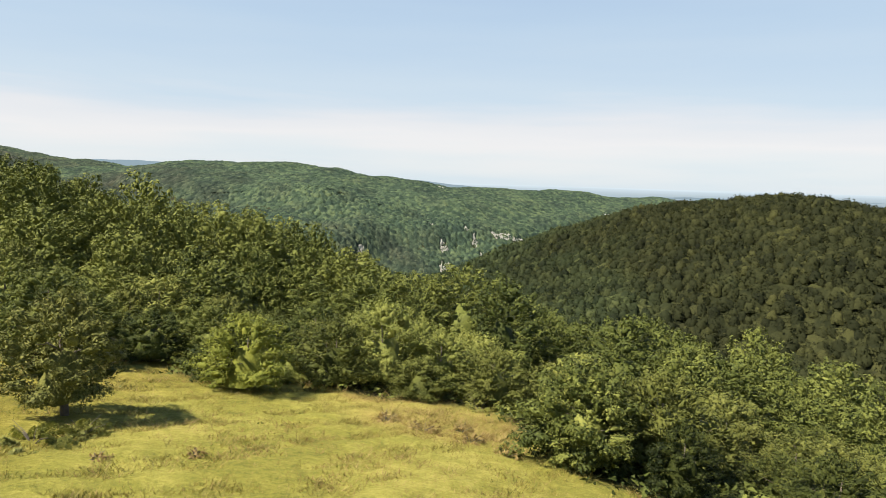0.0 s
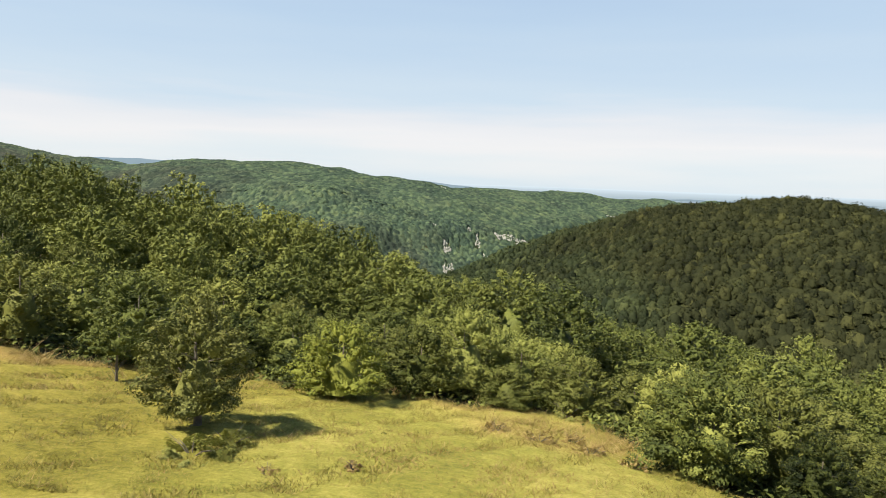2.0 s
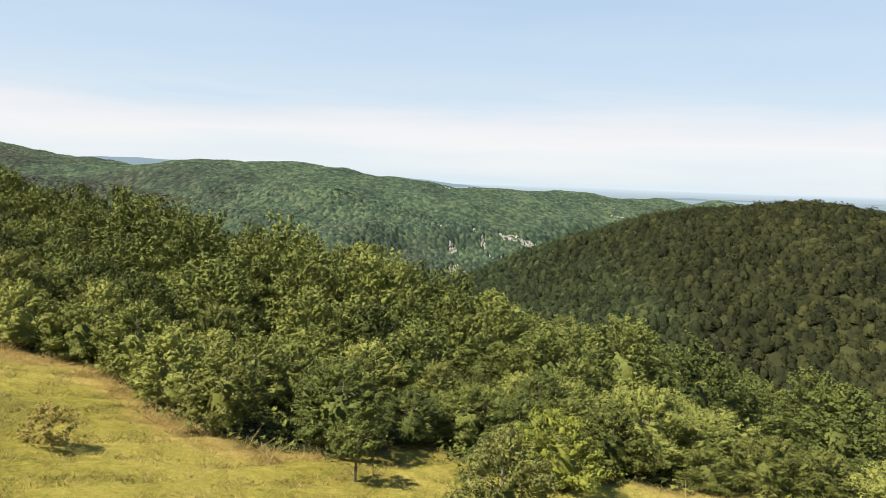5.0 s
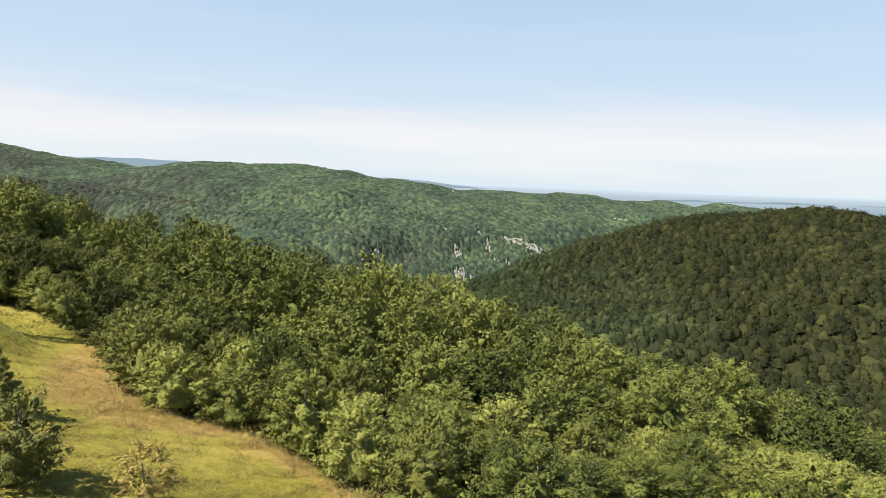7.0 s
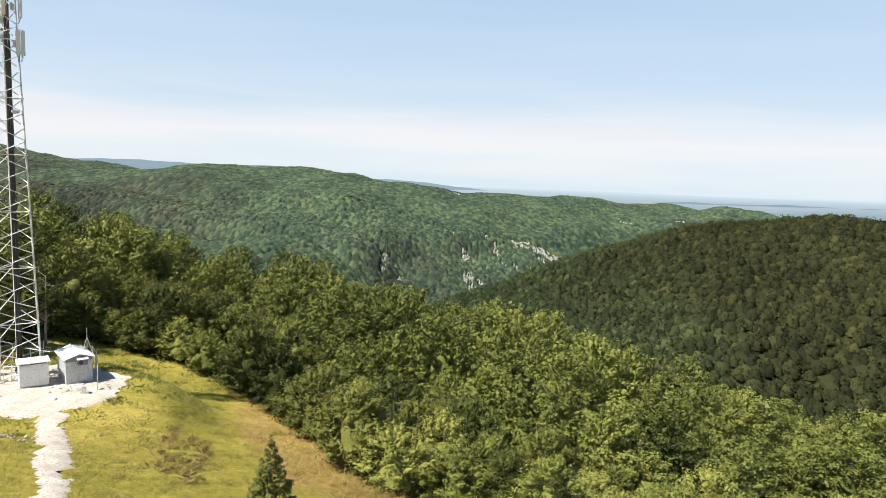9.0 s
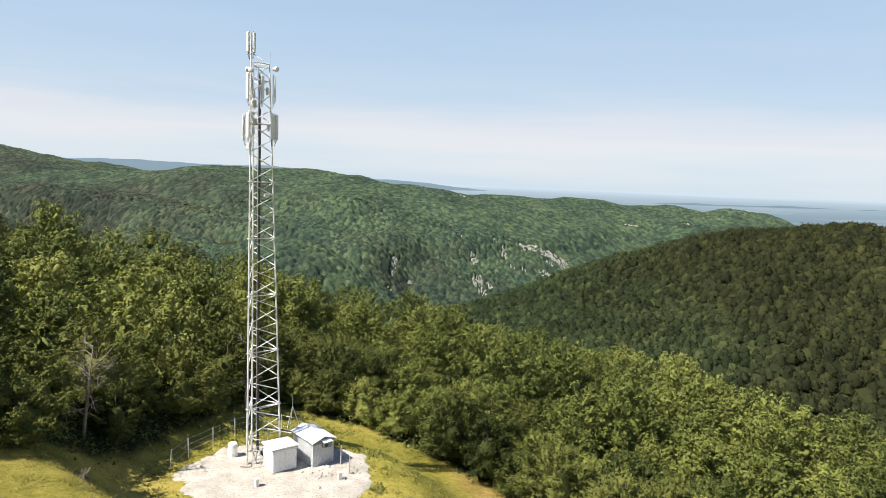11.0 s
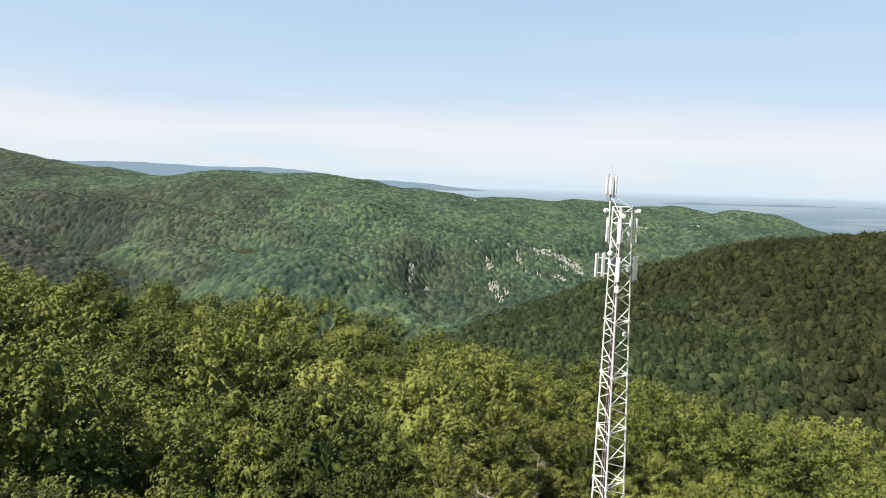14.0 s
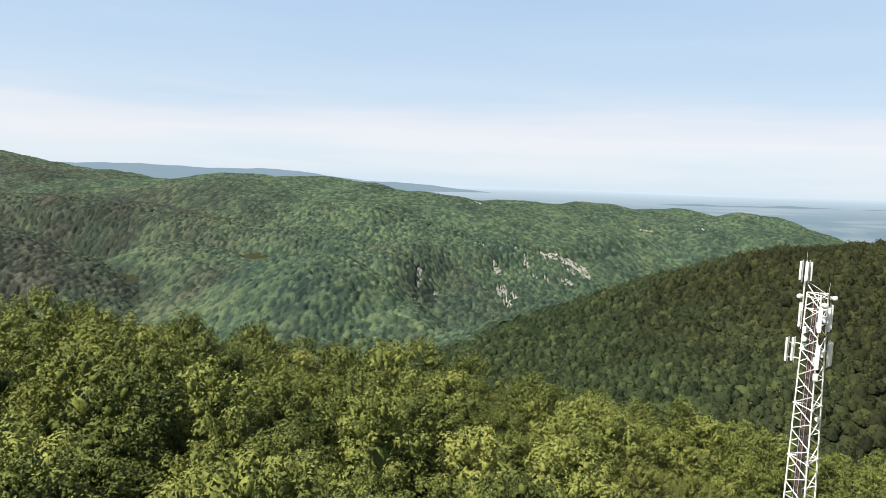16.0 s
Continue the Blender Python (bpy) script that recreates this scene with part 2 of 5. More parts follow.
def paler(nt, pos, x0, width):
    """Where the meadow turns to paler, shorter grass, towards the east."""
    sp = nt.nodes.new("ShaderNodeSeparateXYZ")
    nt.links.new(pos, sp.inputs[0])
    wave = calc(nt, "MULTIPLY", calc(nt, "SUBTRACT", noise_tex(nt, 0.3, 3.0, 0.6, pos), 0.5), 1.6)
    return calc(nt, "ADD", calc(nt, "MULTIPLY", calc(nt, "SUBTRACT", sp.outputs["X"], x0), 1.0 / width), wave, True)


def ground_material():
    """Meadow where the attribute says open, dry gold in strips and patches, brown litter under the woods."""
    m, nt, out = material("ground")
    pos = nt.nodes.new("ShaderNodeNewGeometry").outputs["Position"]

    def attr(name):
        a = nt.nodes.new("ShaderNodeAttribute")
        a.attribute_name = name
        return a.outputs["Fac"]
    big = noise_tex(nt, 0.11, 4.0, 0.6, pos)
    mid = noise_tex(nt, 1.6, 6.0, 0.72, pos)
    fine = noise_tex(nt, 6.5, 8.0, 0.85, pos)
    v = calc(nt, "ADD", calc(nt, "MULTIPLY", big, 0.35), calc(nt, "MULTIPLY", mid, 0.3))
    v = calc(nt, "ADD", v, calc(nt, "MULTIPLY", fine, 0.40), True)
    green = ramp(nt, v, toned([(0.40, (0.066, 0.062, 0.010)), (0.50, (0.168, 0.151, 0.023)), (0.61, (0.30, 0.252, 0.056))], 1.0))
    green = mixed(nt, paler(nt, pos, -15.5, 4.0), green, ramp(nt, v, [(0.40, (0.084, 0.086, 0.016)), (0.50, (0.190, 0.182, 0.032)), (0.61, (0.32, 0.288, 0.070))]))
    gold = ramp(nt, v, toned([(0.40, (0.105, 0.068, 0.018)), (0.50, (0.245, 0.170, 0.046)), (0.60, (0.40, 0.285, 0.095))], 0.86))
    dry = calc(nt, "ADD", attr("dry"), calc(nt, "MULTIPLY", calc(nt, "SUBTRACT", big, 0.55), 1.6), True)
    meadow = mixed(nt, dry, green, gold)
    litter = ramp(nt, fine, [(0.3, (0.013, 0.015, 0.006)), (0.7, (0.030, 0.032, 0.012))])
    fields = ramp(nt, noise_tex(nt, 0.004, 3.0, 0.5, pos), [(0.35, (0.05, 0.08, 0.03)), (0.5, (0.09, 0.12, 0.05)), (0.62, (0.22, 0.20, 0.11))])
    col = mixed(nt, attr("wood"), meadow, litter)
    col = mixed(nt, attr("plain"), col, fields)
    p = nt.nodes.new("ShaderNodeBsdfPrincipled")
    p.inputs["Roughness"].default_value = 0.95
    p.inputs["Specular IOR Level"].default_value = 0.15
    nt.links.new(col, p.inputs["Base Color"])
    bn = nt.nodes.new("ShaderNodeBump")
    bn.inputs["Strength"].default_value, bn.inputs["Distance"].default_value = 0.8, 0.12
    nt.links.new(noise_tex(nt, 5.0, 6.0, 0.75, pos), bn.inputs["Height"])
    nt.links.new(bn.outputs[0], p.inputs["Normal"])
    nt.links.new(p.outputs[0], out.inputs[0])
    return m


GROUND = ground_material()


def blade_material(name, a, b, c, pale=1.0):
    m, nt, out = material(name)
    geo = nt.nodes.new("ShaderNodeNewGeometry")
    n = noise_tex(nt, 0.35, 4.0)
    v = calc(nt, "ADD", calc(nt, "MULTIPLY", geo.outputs["Random Per Island"], 0.5), calc(nt, "MULTIPLY", n, 0.55), True)
    col = ramp(nt, v, toned([(0.25, a), (0.5, b), (0.8, c)], 0.88))
    if pale != 1.0:
        col = mixed(nt, paler(nt, geo.outputs["Position"], -15.5, 4.0), col, ramp(nt, v, toned([(0.25, a), (0.5, b), (0.8, c)], 0.88 * pale)))
    p = nt.nodes.new("ShaderNodeBsdfPrincipled")
    p.inputs["Roughness"].default_value = 0.7
    nt.links.new(col, p.inputs["Base Color"])
    tr = nt.nodes.new("ShaderNodeBsdfTranslucent")
    nt.links.new(col, tr.inputs["Color"])
    mx = nt.nodes.new("ShaderNodeMixShader")
    mx.inputs[0].default_value = 0.35
    nt.links.new(p.outputs[0], mx.inputs[1])
    nt.links.new(tr.outputs[0], mx.inputs[2])
    nt.links.new(mx.outputs[0], out.inputs[0])
    return m


GRASS = blade_material("meadow_grass", (0.108, 0.099, 0.015), (0.186, 0.161, 0.026), (0.298, 0.248, 0.053), pale=1.14)
DRYGRASS = blade_material("dry_grass", (0.17, 0.115, 0.032), (0.29, 0.205, 0.062), (0.42, 0.315, 0.12))
FERN = blade_material("fern_green", (0.13, 0.15, 0.027), (0.20, 0.212, 0.038), (0.28, 0.272, 0.055))
HEATH = blade_material("brown_heath", (0.18, 0.115, 0.040), (0.27, 0.18, 0.062), (0.37, 0.265, 0.095))


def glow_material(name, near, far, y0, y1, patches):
    """Backdrop of far land: glows by itself, with blue haze put into its colours."""
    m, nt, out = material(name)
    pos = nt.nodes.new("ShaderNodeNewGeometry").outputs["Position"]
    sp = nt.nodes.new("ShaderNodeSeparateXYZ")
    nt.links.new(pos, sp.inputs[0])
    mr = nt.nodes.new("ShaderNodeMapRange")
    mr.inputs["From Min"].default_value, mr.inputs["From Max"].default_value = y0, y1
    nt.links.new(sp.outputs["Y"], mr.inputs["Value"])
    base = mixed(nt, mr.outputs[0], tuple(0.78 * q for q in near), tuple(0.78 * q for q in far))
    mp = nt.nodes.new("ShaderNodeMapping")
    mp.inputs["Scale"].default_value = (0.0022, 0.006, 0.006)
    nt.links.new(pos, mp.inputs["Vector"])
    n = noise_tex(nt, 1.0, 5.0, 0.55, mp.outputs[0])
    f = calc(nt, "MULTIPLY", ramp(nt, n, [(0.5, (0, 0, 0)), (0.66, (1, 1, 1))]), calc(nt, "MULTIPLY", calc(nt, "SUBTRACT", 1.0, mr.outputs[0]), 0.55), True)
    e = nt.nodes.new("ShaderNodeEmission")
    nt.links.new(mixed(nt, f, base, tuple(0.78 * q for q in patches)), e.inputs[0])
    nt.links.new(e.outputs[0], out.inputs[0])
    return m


# ---- terrain ----
PX = [-260, -200, -150, -104, -85, -69, -61, -50, -36, -19.5, -8.7, 2, 20, 40, 80, 200]
PZ = [18.5, 17.5, 14.4, 11.0, 7.6, 3.6, 2.1, 0.2, -2.3, -5.2, -6.0, -6.6, -11.2, -15.5, -27, -72]
PAD_Z = -2.05


def spur(x, y):
    """The near spur: a meadow shoulder that falls to the right and away, with a levelled pad for the mast."""
    p = (np.interp(x, PX, PZ) + np.interp(x - 5, PX, PZ) + np.interp(x + 5, PX, PZ)) / 3
    a = np.minimum(y, 50) - 17.5
    brow = np.interp(x, [-60, -25, 0, 40], [85, 80, 58, 46])
    b = np.clip(y - 50, 0, 35)
    c = np.clip(y - brow, 0, None)
    g = p - 0.2 * a - 0.085 * b - 0.1 * c - 0.42 * (np.sqrt(c * c + 64) - 8)
    d = np.hypot((x + 67.5) / 8.0, (y - 42) / 6.5)
    w = np.clip((1.7 - d) / 0.7, 0, 1)
    w = w * w * (3 - 2 * w)
    return g * (1 - w) + PAD_Z * w


def ridge(x, y, crest, drop):
    """A hill under a crest line: the height of the nearest stretch of the crest, less a drop by the distance."""
    total, weight = 0.0, 0.0
    for (ax, ay, az_), (bx, by, bz) in zip(crest, crest[1:]):
        dx, dy = bx - ax, by - ay
        s = np.clip(((x - ax) * dx + (y - ay) * dy) / (dx * dx + dy * dy), 0, 1)
        d = np.hypot(x - ax - s * dx, y - ay - s * dy)
        w = 1.0 / (d + 6.0) ** 7
        total = total + w * (az_ + s * (bz - az_) - drop(d, y < ay + s * dy))
        weight = weight + w
    return total / weight


RIGHT_HILL = [(-130, 405, -100), (-62, 420, -80), (0, 440, -63), (49, 458, -50), (79, 466, -38.5), (113, 470, -29), (160, 470, -19), (228, 465, -10), (275, 458, -12.5), (330, 455, -25), (450, 455, -50), (700, 450, -85)]
MID_SPUR = [(-430, 800, -60), (-344, 745, -72), (-292, 715, -67), (-248, 690, -62), (-216, 665, -60), (-179, 640, -72), (-142, 612, -98), (-107, 585, -114), (-80, 555, -130), (-40, 520, -150)]
LEFT_SPUR = [(-900, 690, 0), (-720, 735, -28), (-611, 730, -46), (-537, 715, -68), (-490, 700, -84), (-443, 685, -102), (-400, 665, -125)]
SHOULDER = [(-900, 1000, -8), (-587, 1010, -30), (-411, 930, -50), (-300, 905, -56), (-185, 850, -70), (-130, 930, -62), (-60, 960, -62), (-14, 985, -62), (64, 1040, -72), (160, 1150, -66), (326, 1400, -68)]
FAR_RIDGE = [(-2000, 1750, 74), (-1500, 1700, 66), (-1250, 1700, 54), (-1000, 1600, 21), (-700, 1450, 4), (-520, 1400, 20), (-360, 1320, 20), (-250, 1290, 12), (-170, 1300, -8), (-100, 1400, -16), (60, 1500, -20), (200, 1550, -25), (370, 1700, -34), (520, 1720, -36), (560, 1740, -66), (660, 1760, -130)]
LOW_RIDGE = [(430, 1350, -52), (560, 1420, -36), (640, 1430, -38), (760, 1450, -72), (880, 1480, -150), (1200, 1500, -230)]


def dome(k, reach, steep, back):
    def drop(d, front):
        f = np.where(d < reach, k * d * d, k * reach * reach + steep * (d - reach))
        return np.where(front, f, back * (np.sqrt(d * d + 900) - 30))
    return drop


def brow(d, front):
    """The right hill: a broad back that breaks into a steep flank towards the near spur."""
    e = np.clip(d - 150, 0, 95)
    f = 0.0002 * np.minimum(d, 150) ** 2 + 0.05 * e + 0.0028 * e * e + 0.6 * np.clip(d - 245, 0, None)
    return np.where(front, f, 0.35 * (np.sqrt(d * d + 900) - 30))


def swell(x, y):
    """Low gullies and swells of the hillsides."""
    return (np.sin(x / 61 + 1.3 * np.sin(y / 83)) * np.cos(y / 74 + 0.8 * np.sin(x / 97)) * 6
            + np.sin(x / 27 + y / 39) * np.cos(x / 35 - y / 24) * 2.2)


def height(x, y):
    x, y = np.asarray(x, float), np.asarray(y, float)
    far = np.clip((y - 1750) / 700, 0, 1)
    floor = -230 + 115 * far * far * (3 - 2 * far)
    parts = [spur(x, y), floor,
             ridge(x, y, RIGHT_HILL, brow),
             ridge(x, y, MID_SPUR, dome(0.0035, 80, 0.62, 0.62)),
             ridge(x, y, LEFT_SPUR, dome(0.0035, 80, 0.6, 0.6)),
             ridge(x, y, SHOULDER, dome(0.008, 45, 1.1, 0.25)),
             ridge(x, y, FAR_RIDGE, dome(0.00030, 300, 0.45, 0.4)),
             ridge(x, y, LOW_RIDGE, dome(0.0012, 150, 0.4, 0.3))]
    k = 3.0
    top = np.max(parts, axis=0)
    h = top + k * np.log(sum(np.exp(np.maximum((p - top) / k, -50)) for p in parts))
    off = np.clip((y - 130) / 120, 0, 1) * np.clip((2000 - y) / 300, 0, 1)
    near = np.clip((y - 100) / 40, 0, 1)
    return parts[0] * (1 - near) + (h + swell(x, y) * off) * near


# the meadow's border with the wood: nearest y of the trees by x
EX = [-130, -100, -86, -82, -80, -78.6, -77.3, -75.9, -74.6, -73.6, -69, -62.4, -60, -57, -55, -52.6, -50.4, -48, -46, -43, -40, -37, -34, -31, -27.5, -24.4, -22, -19.5, -17.3, -15.5, -13, -10.5, -8, -5, -2, 0.5, 1.8, 3, 8, 30, 90]
EY = [-10, 12, 24, 29.4, 34.4, 38.9, 43.4, 47.4, 52.4, 57.4, 58, 58, 55.5, 54, 52.3, 50.3, 47.5, 45.2, 41.5, 37.5, 36.5, 37, 34.5, 31, 28.5, 27, 28, 30.5, 34.5, 31, 29.5, 32, 31, 29.3, 30.5, 31, 25, 20.5, 17, 6, -10]


def border(x):
    return np.interp(x, EX, EY)


def dryness(x, y):
    """How dry the meadow is: a golden belt along the wood, and the slope before the young trees."""
    gap = border(x) - y
    belt = np.interp(x, [-57, -52, -47, -43, -40, -30, -20, -8], [0.5, 9.5, 10.5, 5.5, 4.2, 3.2, 1.8, 1.0])
    ragged = 0.9 * np.sin(x * 1.1 + 1.7 * np.sin(y * 0.6)) * np.sin(y * 0.9 + x * 0.3)
    d = np.clip((belt + ragged - gap) / 1.8, 0, 1) * np.clip(gap / 0.8 + 1.0, 0, 1)
    return np.maximum(d * np.where(x > -57, 1, 0.15), np.clip(1.2 - 1.2 * np.hypot((x + 1.5) / 5, (y - 25.5) / 4), 0, 0.45))


def mesh_object(name, verts, faces, mat, parent=None, smooth=False, floats=None):
    me = bpy.data.meshes.new(name)
    if isinstance(faces, np.ndarray):
        n, k = faces.shape
        me.vertices.add(len(verts))
        me.vertices.foreach_set("co", np.asarray(verts, np.float32).ravel())
        me.loops.add(n * k)
        me.loops.foreach_set("vertex_index", faces.astype(np.int32).ravel())
        me.polygons.add(n)
        me.polygons.foreach_set("loop_start", np.arange(0, n * k, k, dtype=np.int32))
        me.update(calc_edges=True)
    else:
        me.from_pydata([tuple(v) for v in verts], [], faces)
    if smooth:
        me.polygons.foreach_set("use_smooth", np.ones(len(me.polygons), bool))
    for key, values in (floats or {}).items():
        a = me.attributes.new(key, "FLOAT", "POINT")
        a.data.foreach_set("value", np.asarray(values, np.float32))
    me.materials.append(mat)
    ob = new(name, me)
    if parent is not None:
        ob.parent = parent
    return ob


def steps(lo, hi, fine, out_lo, out_hi, grow):
    mid = list(np.arange(lo, hi + fine, fine))
    up, s = [], fine
    v = mid[-1]
    while v < out_hi:
        s *= grow
        v += s
        up.append(v)
    down, s, v = [], fine, mid[0]
    while v > out_lo:
        s *= grow
        v -= s
        down.append(v)
    return np.array(down[::-1] + mid + up)


TRACK = [(-62.8, 38.6), (-61.3, 36.2), (-59.3, 33.2), (-57.2, 30.0), (-55.7, 27.4), (-54.3, 23.5), (-53.2, 18.0), (-52.6, 10.0), (-51.6, 0.0), (-49.5, -20.0)]


def track_distance(x, y):
    d = np.full(np.shape(x), 1e9)
    for (ax, ay), (bx, by) in zip(TRACK, TRACK[1:]):
        dx, dy = bx - ax, by - ay
        s = np.clip(((x - ax) * dx + (y - ay) * dy) / (dx * dx + dy * dy), 0, 1)
        d = np.minimum(d, np.hypot(x - ax - s * dx, y - ay - s * dy))
    return d


def ground_z(x, y):
    """The ground with its small unevenness, levelled on the pad."""
    rough = np.clip(1 - np.maximum(np.abs(x + 40) / 120, np.abs(y - 40) / 90), 0, 1)
    pad = np.clip((np.hypot((x + 67) / 7.5, (y - 42.5) / 6)) - 0.8, 0, 1)
    pad = pad * np.clip((track_distance(x, y) - 1.2) / 2, 0, 1)
    return height(x, y) + rough * pad * (0.10 * np.sin(x * 1.9 + 2 * np.sin(y * 0.7)) * np.sin(y * 1.6 + x * 0.4) + 0.03 * np.sin(x * 2.3 - y * 1.9))


def build_ground():
    xs = steps(-92, 10, 0.8, -5200, 5200, 1.05)
    ys = steps(13, 56, 0.8, -400, 4950, 1.05)
    gx, gy = np.meshgrid(xs, ys)
    z = ground_z(gx, gy)
    nx, ny = len(xs), len(ys)
    i = np.arange(nx * ny).reshape(ny, nx)
    faces = np.stack([i[:-1, :-1], i[:-1, 1:], i[1:, 1:], i[1:, :-1]], -1).reshape(-1, 4)
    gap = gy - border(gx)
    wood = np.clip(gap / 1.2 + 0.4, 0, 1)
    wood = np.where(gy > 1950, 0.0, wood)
    plain = np.clip((gy - 1850) / 150, 0, 1)
    dry = dryness(gx, gy)
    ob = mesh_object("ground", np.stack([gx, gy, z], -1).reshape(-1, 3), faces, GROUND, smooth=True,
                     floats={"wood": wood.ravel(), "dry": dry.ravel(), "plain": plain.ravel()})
    return tagged(ob, "sunlit yellow-green meadow falling into wooded valleys", "ground", kind="structure")


build_ground()


def build_backdrop():
    """Plain and far ridge behind all hills, glowing in the blue of the haze."""
    xs = np.linspace(-5200, 5200, 60)
    ys = np.concatenate([[1540, 1650, 1750], np.linspace(1850, 4900, 18)])
    gx, gy = np.meshgrid(xs, ys)
    z = -78 + 52 * (np.clip(gy - 1850, 0, None) / 3050) ** 0.6 - 75 * np.clip((1850 - gy) / 310, 0, 1) ** 0.7 + 3.5 * np.sin(gx / 330 + gy / 500) * np.sin(gy / 260)
    i = np.arange(gx.size).reshape(gx.shape)
    faces = np.stack([i[:-1, :-1], i[:-1, 1:], i[1:, 1:], i[1:, :-1]], -1).reshape(-1, 4)
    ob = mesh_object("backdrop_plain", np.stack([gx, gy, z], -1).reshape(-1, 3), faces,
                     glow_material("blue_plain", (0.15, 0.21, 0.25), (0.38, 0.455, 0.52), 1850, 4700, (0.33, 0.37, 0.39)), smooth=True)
    tagged(ob, "hazy blue plain with pale fields under the horizon", "plain", kind="structure")
    crest = [(-3600, 35), (-2600, 48), (-2200, 50), (-1900, 60), (-1650, 54), (-1350, 44), (-1080, 56), (-850, 38), (-650, 10), (-500, -2), (-330, 3), (-150, -14), (150, -40), (500, -60)]
    xs = np.linspace(-3600, 500, 140)
    top = np.interp(xs, [c[0] for c in crest], [c[1] for c in crest])
    top = np.convolve(np.pad(top, 4, "edge"), np.ones(9) / 9, "valid") + 1.2 * np.sin(xs / 37) + 0.8 * np.sin(xs / 17)
    rows_ = [(3300, -90, 0), (3400, 0.45, 1), (3480, 0.85, 1), (3520, 1.0, 1), (3620, 0.8, 1)]
    v = []
    for yy, f, mode in rows_:
        zz = np.full_like(xs, f) if mode == 0 else -90 + (top + 90) * f
        v.append(np.stack([xs, np.full_like(xs, yy), zz], -1))
    v = np.concatenate(v)
    n = len(xs)
    i = np.arange(n * len(rows_)).reshape(len(rows_), n)
    faces = np.stack([i[:-1, :-1], i[:-1, 1:], i[1:, 1:], i[1:, :-1]], -1).reshape(-1, 4)
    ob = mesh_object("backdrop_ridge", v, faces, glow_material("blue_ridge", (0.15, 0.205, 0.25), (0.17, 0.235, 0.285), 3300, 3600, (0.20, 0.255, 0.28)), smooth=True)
    tagged(ob, "wooded ridge in far distance, glowing haze blue-grey", "ridge", kind="structure")
    # low blue swells of the plain
    xs = np.linspace(500, 4200, 120)
    top = np.interp(xs, [500, 900, 1500, 2100, 2900, 4200], [-78, -50, -44, -52, -46, -60]) + 2.2 * np.sin(xs / 70) + 1.2 * np.sin(xs / 31)
    v = np.concatenate([np.stack([xs, np.full_like(xs, yy), -90 + (top + 90) * f], -1) for yy, f in ((2700, 0.0), (2780, 0.7), (2830, 1.0), (2900, 0.8))])
    i = np.arange(len(v)).reshape(4, -1)
    faces = np.stack([i[:-1, :-1], i[:-1, 1:], i[1:, 1:], i[1:, :-1]], -1).reshape(-1, 4)
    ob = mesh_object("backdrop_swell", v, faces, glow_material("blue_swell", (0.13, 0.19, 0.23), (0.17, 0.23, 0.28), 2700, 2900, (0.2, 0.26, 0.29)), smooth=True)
    tagged(ob, "low wooded swells of the far plain, glowing haze blue", "ridge", kind="structure")


build_backdrop()

# ---- trees ----


def unit(v):
    return v / np.maximum(np.linalg.norm(v, axis=-1, keepdims=True), 1e-9)


def crown_points(rng, n, height_, radius, low, pointed, clumps):
    """Leaf places, faces and pointing: flat leafy sprays in tiers, reaching outwards and turning up towards the top."""
    pool = np.sort(rng.uniform(0, 0.97, clumps * 6))
    share = (1 - pool) ** pointed + 0.12
    u = np.interp((np.arange(clumps) + 0.5) / clumps, np.cumsum(share) / share.sum(), pool)
    u[-1] = 0.97
    prof = (1 - u) ** pointed * (0.70 + 0.30 * np.minimum(1, u / 0.2))
    ang = np.arange(clumps) * 2.39996 + rng.uniform(-0.4, 0.4, clumps)
    lobes = 1 + 0.14 * np.sin(ang * 3 + u * 5 + rng.uniform(0, 6)) + 0.08 * np.sin(ang * 5 - u * 7)
    radial = np.stack([np.cos(ang), np.sin(ang), np.zeros(clumps)], -1)
    across = np.stack([-np.sin(ang), np.cos(ang), np.zeros(clumps)], -1)
    axis = unit(radial * (1.0 - 0.65 * u[:, None] ** 2) + np.array([0, 0, 1.0]) * (0.14 + 0.55 * u[:, None] ** 2) + rng.normal(size=(clumps, 3)) * 0.15)
    length = radius * rng.uniform(0.26, 0.46, clumps) * (0.60 + 0.40 * prof)
    tip = radial * (radius * prof * lobes * rng.uniform(0.70, 1.10, clumps))[:, None]
    tip[:, 2] = low + (height_ - low) * u
    which = rng.integers(0, clumps, n)
    along = rng.uniform(0, 1, n) ** 0.75
    wide = (0.13 + 0.27 * along) * length[which]
    side_ = rng.normal(size=n) * 0.62
    up = unit(np.cross(across[which], axis[which]))
    up = up * np.where(up[:, 2:3] < 0, -1, 1)
    p = tip[which] - axis[which] * (along * length[which])[:, None] + across[which] * (side_ * wide)[:, None]
    p += up * (rng.normal(size=n) * 0.075 * length[which] - 0.10 * side_ ** 2 * length[which])[:, None]
    p[:, 2] = np.maximum(p[:, 2], 0.04)
    face = unit(up * 0.50 + radial[which] * 0.62 * (1 - 0.6 * u[which, None] ** 2) + axis[which] * 0.2)
    point = unit(axis[which] + across[which] * (side_ * 0.9)[:, None])
    return p, face, point


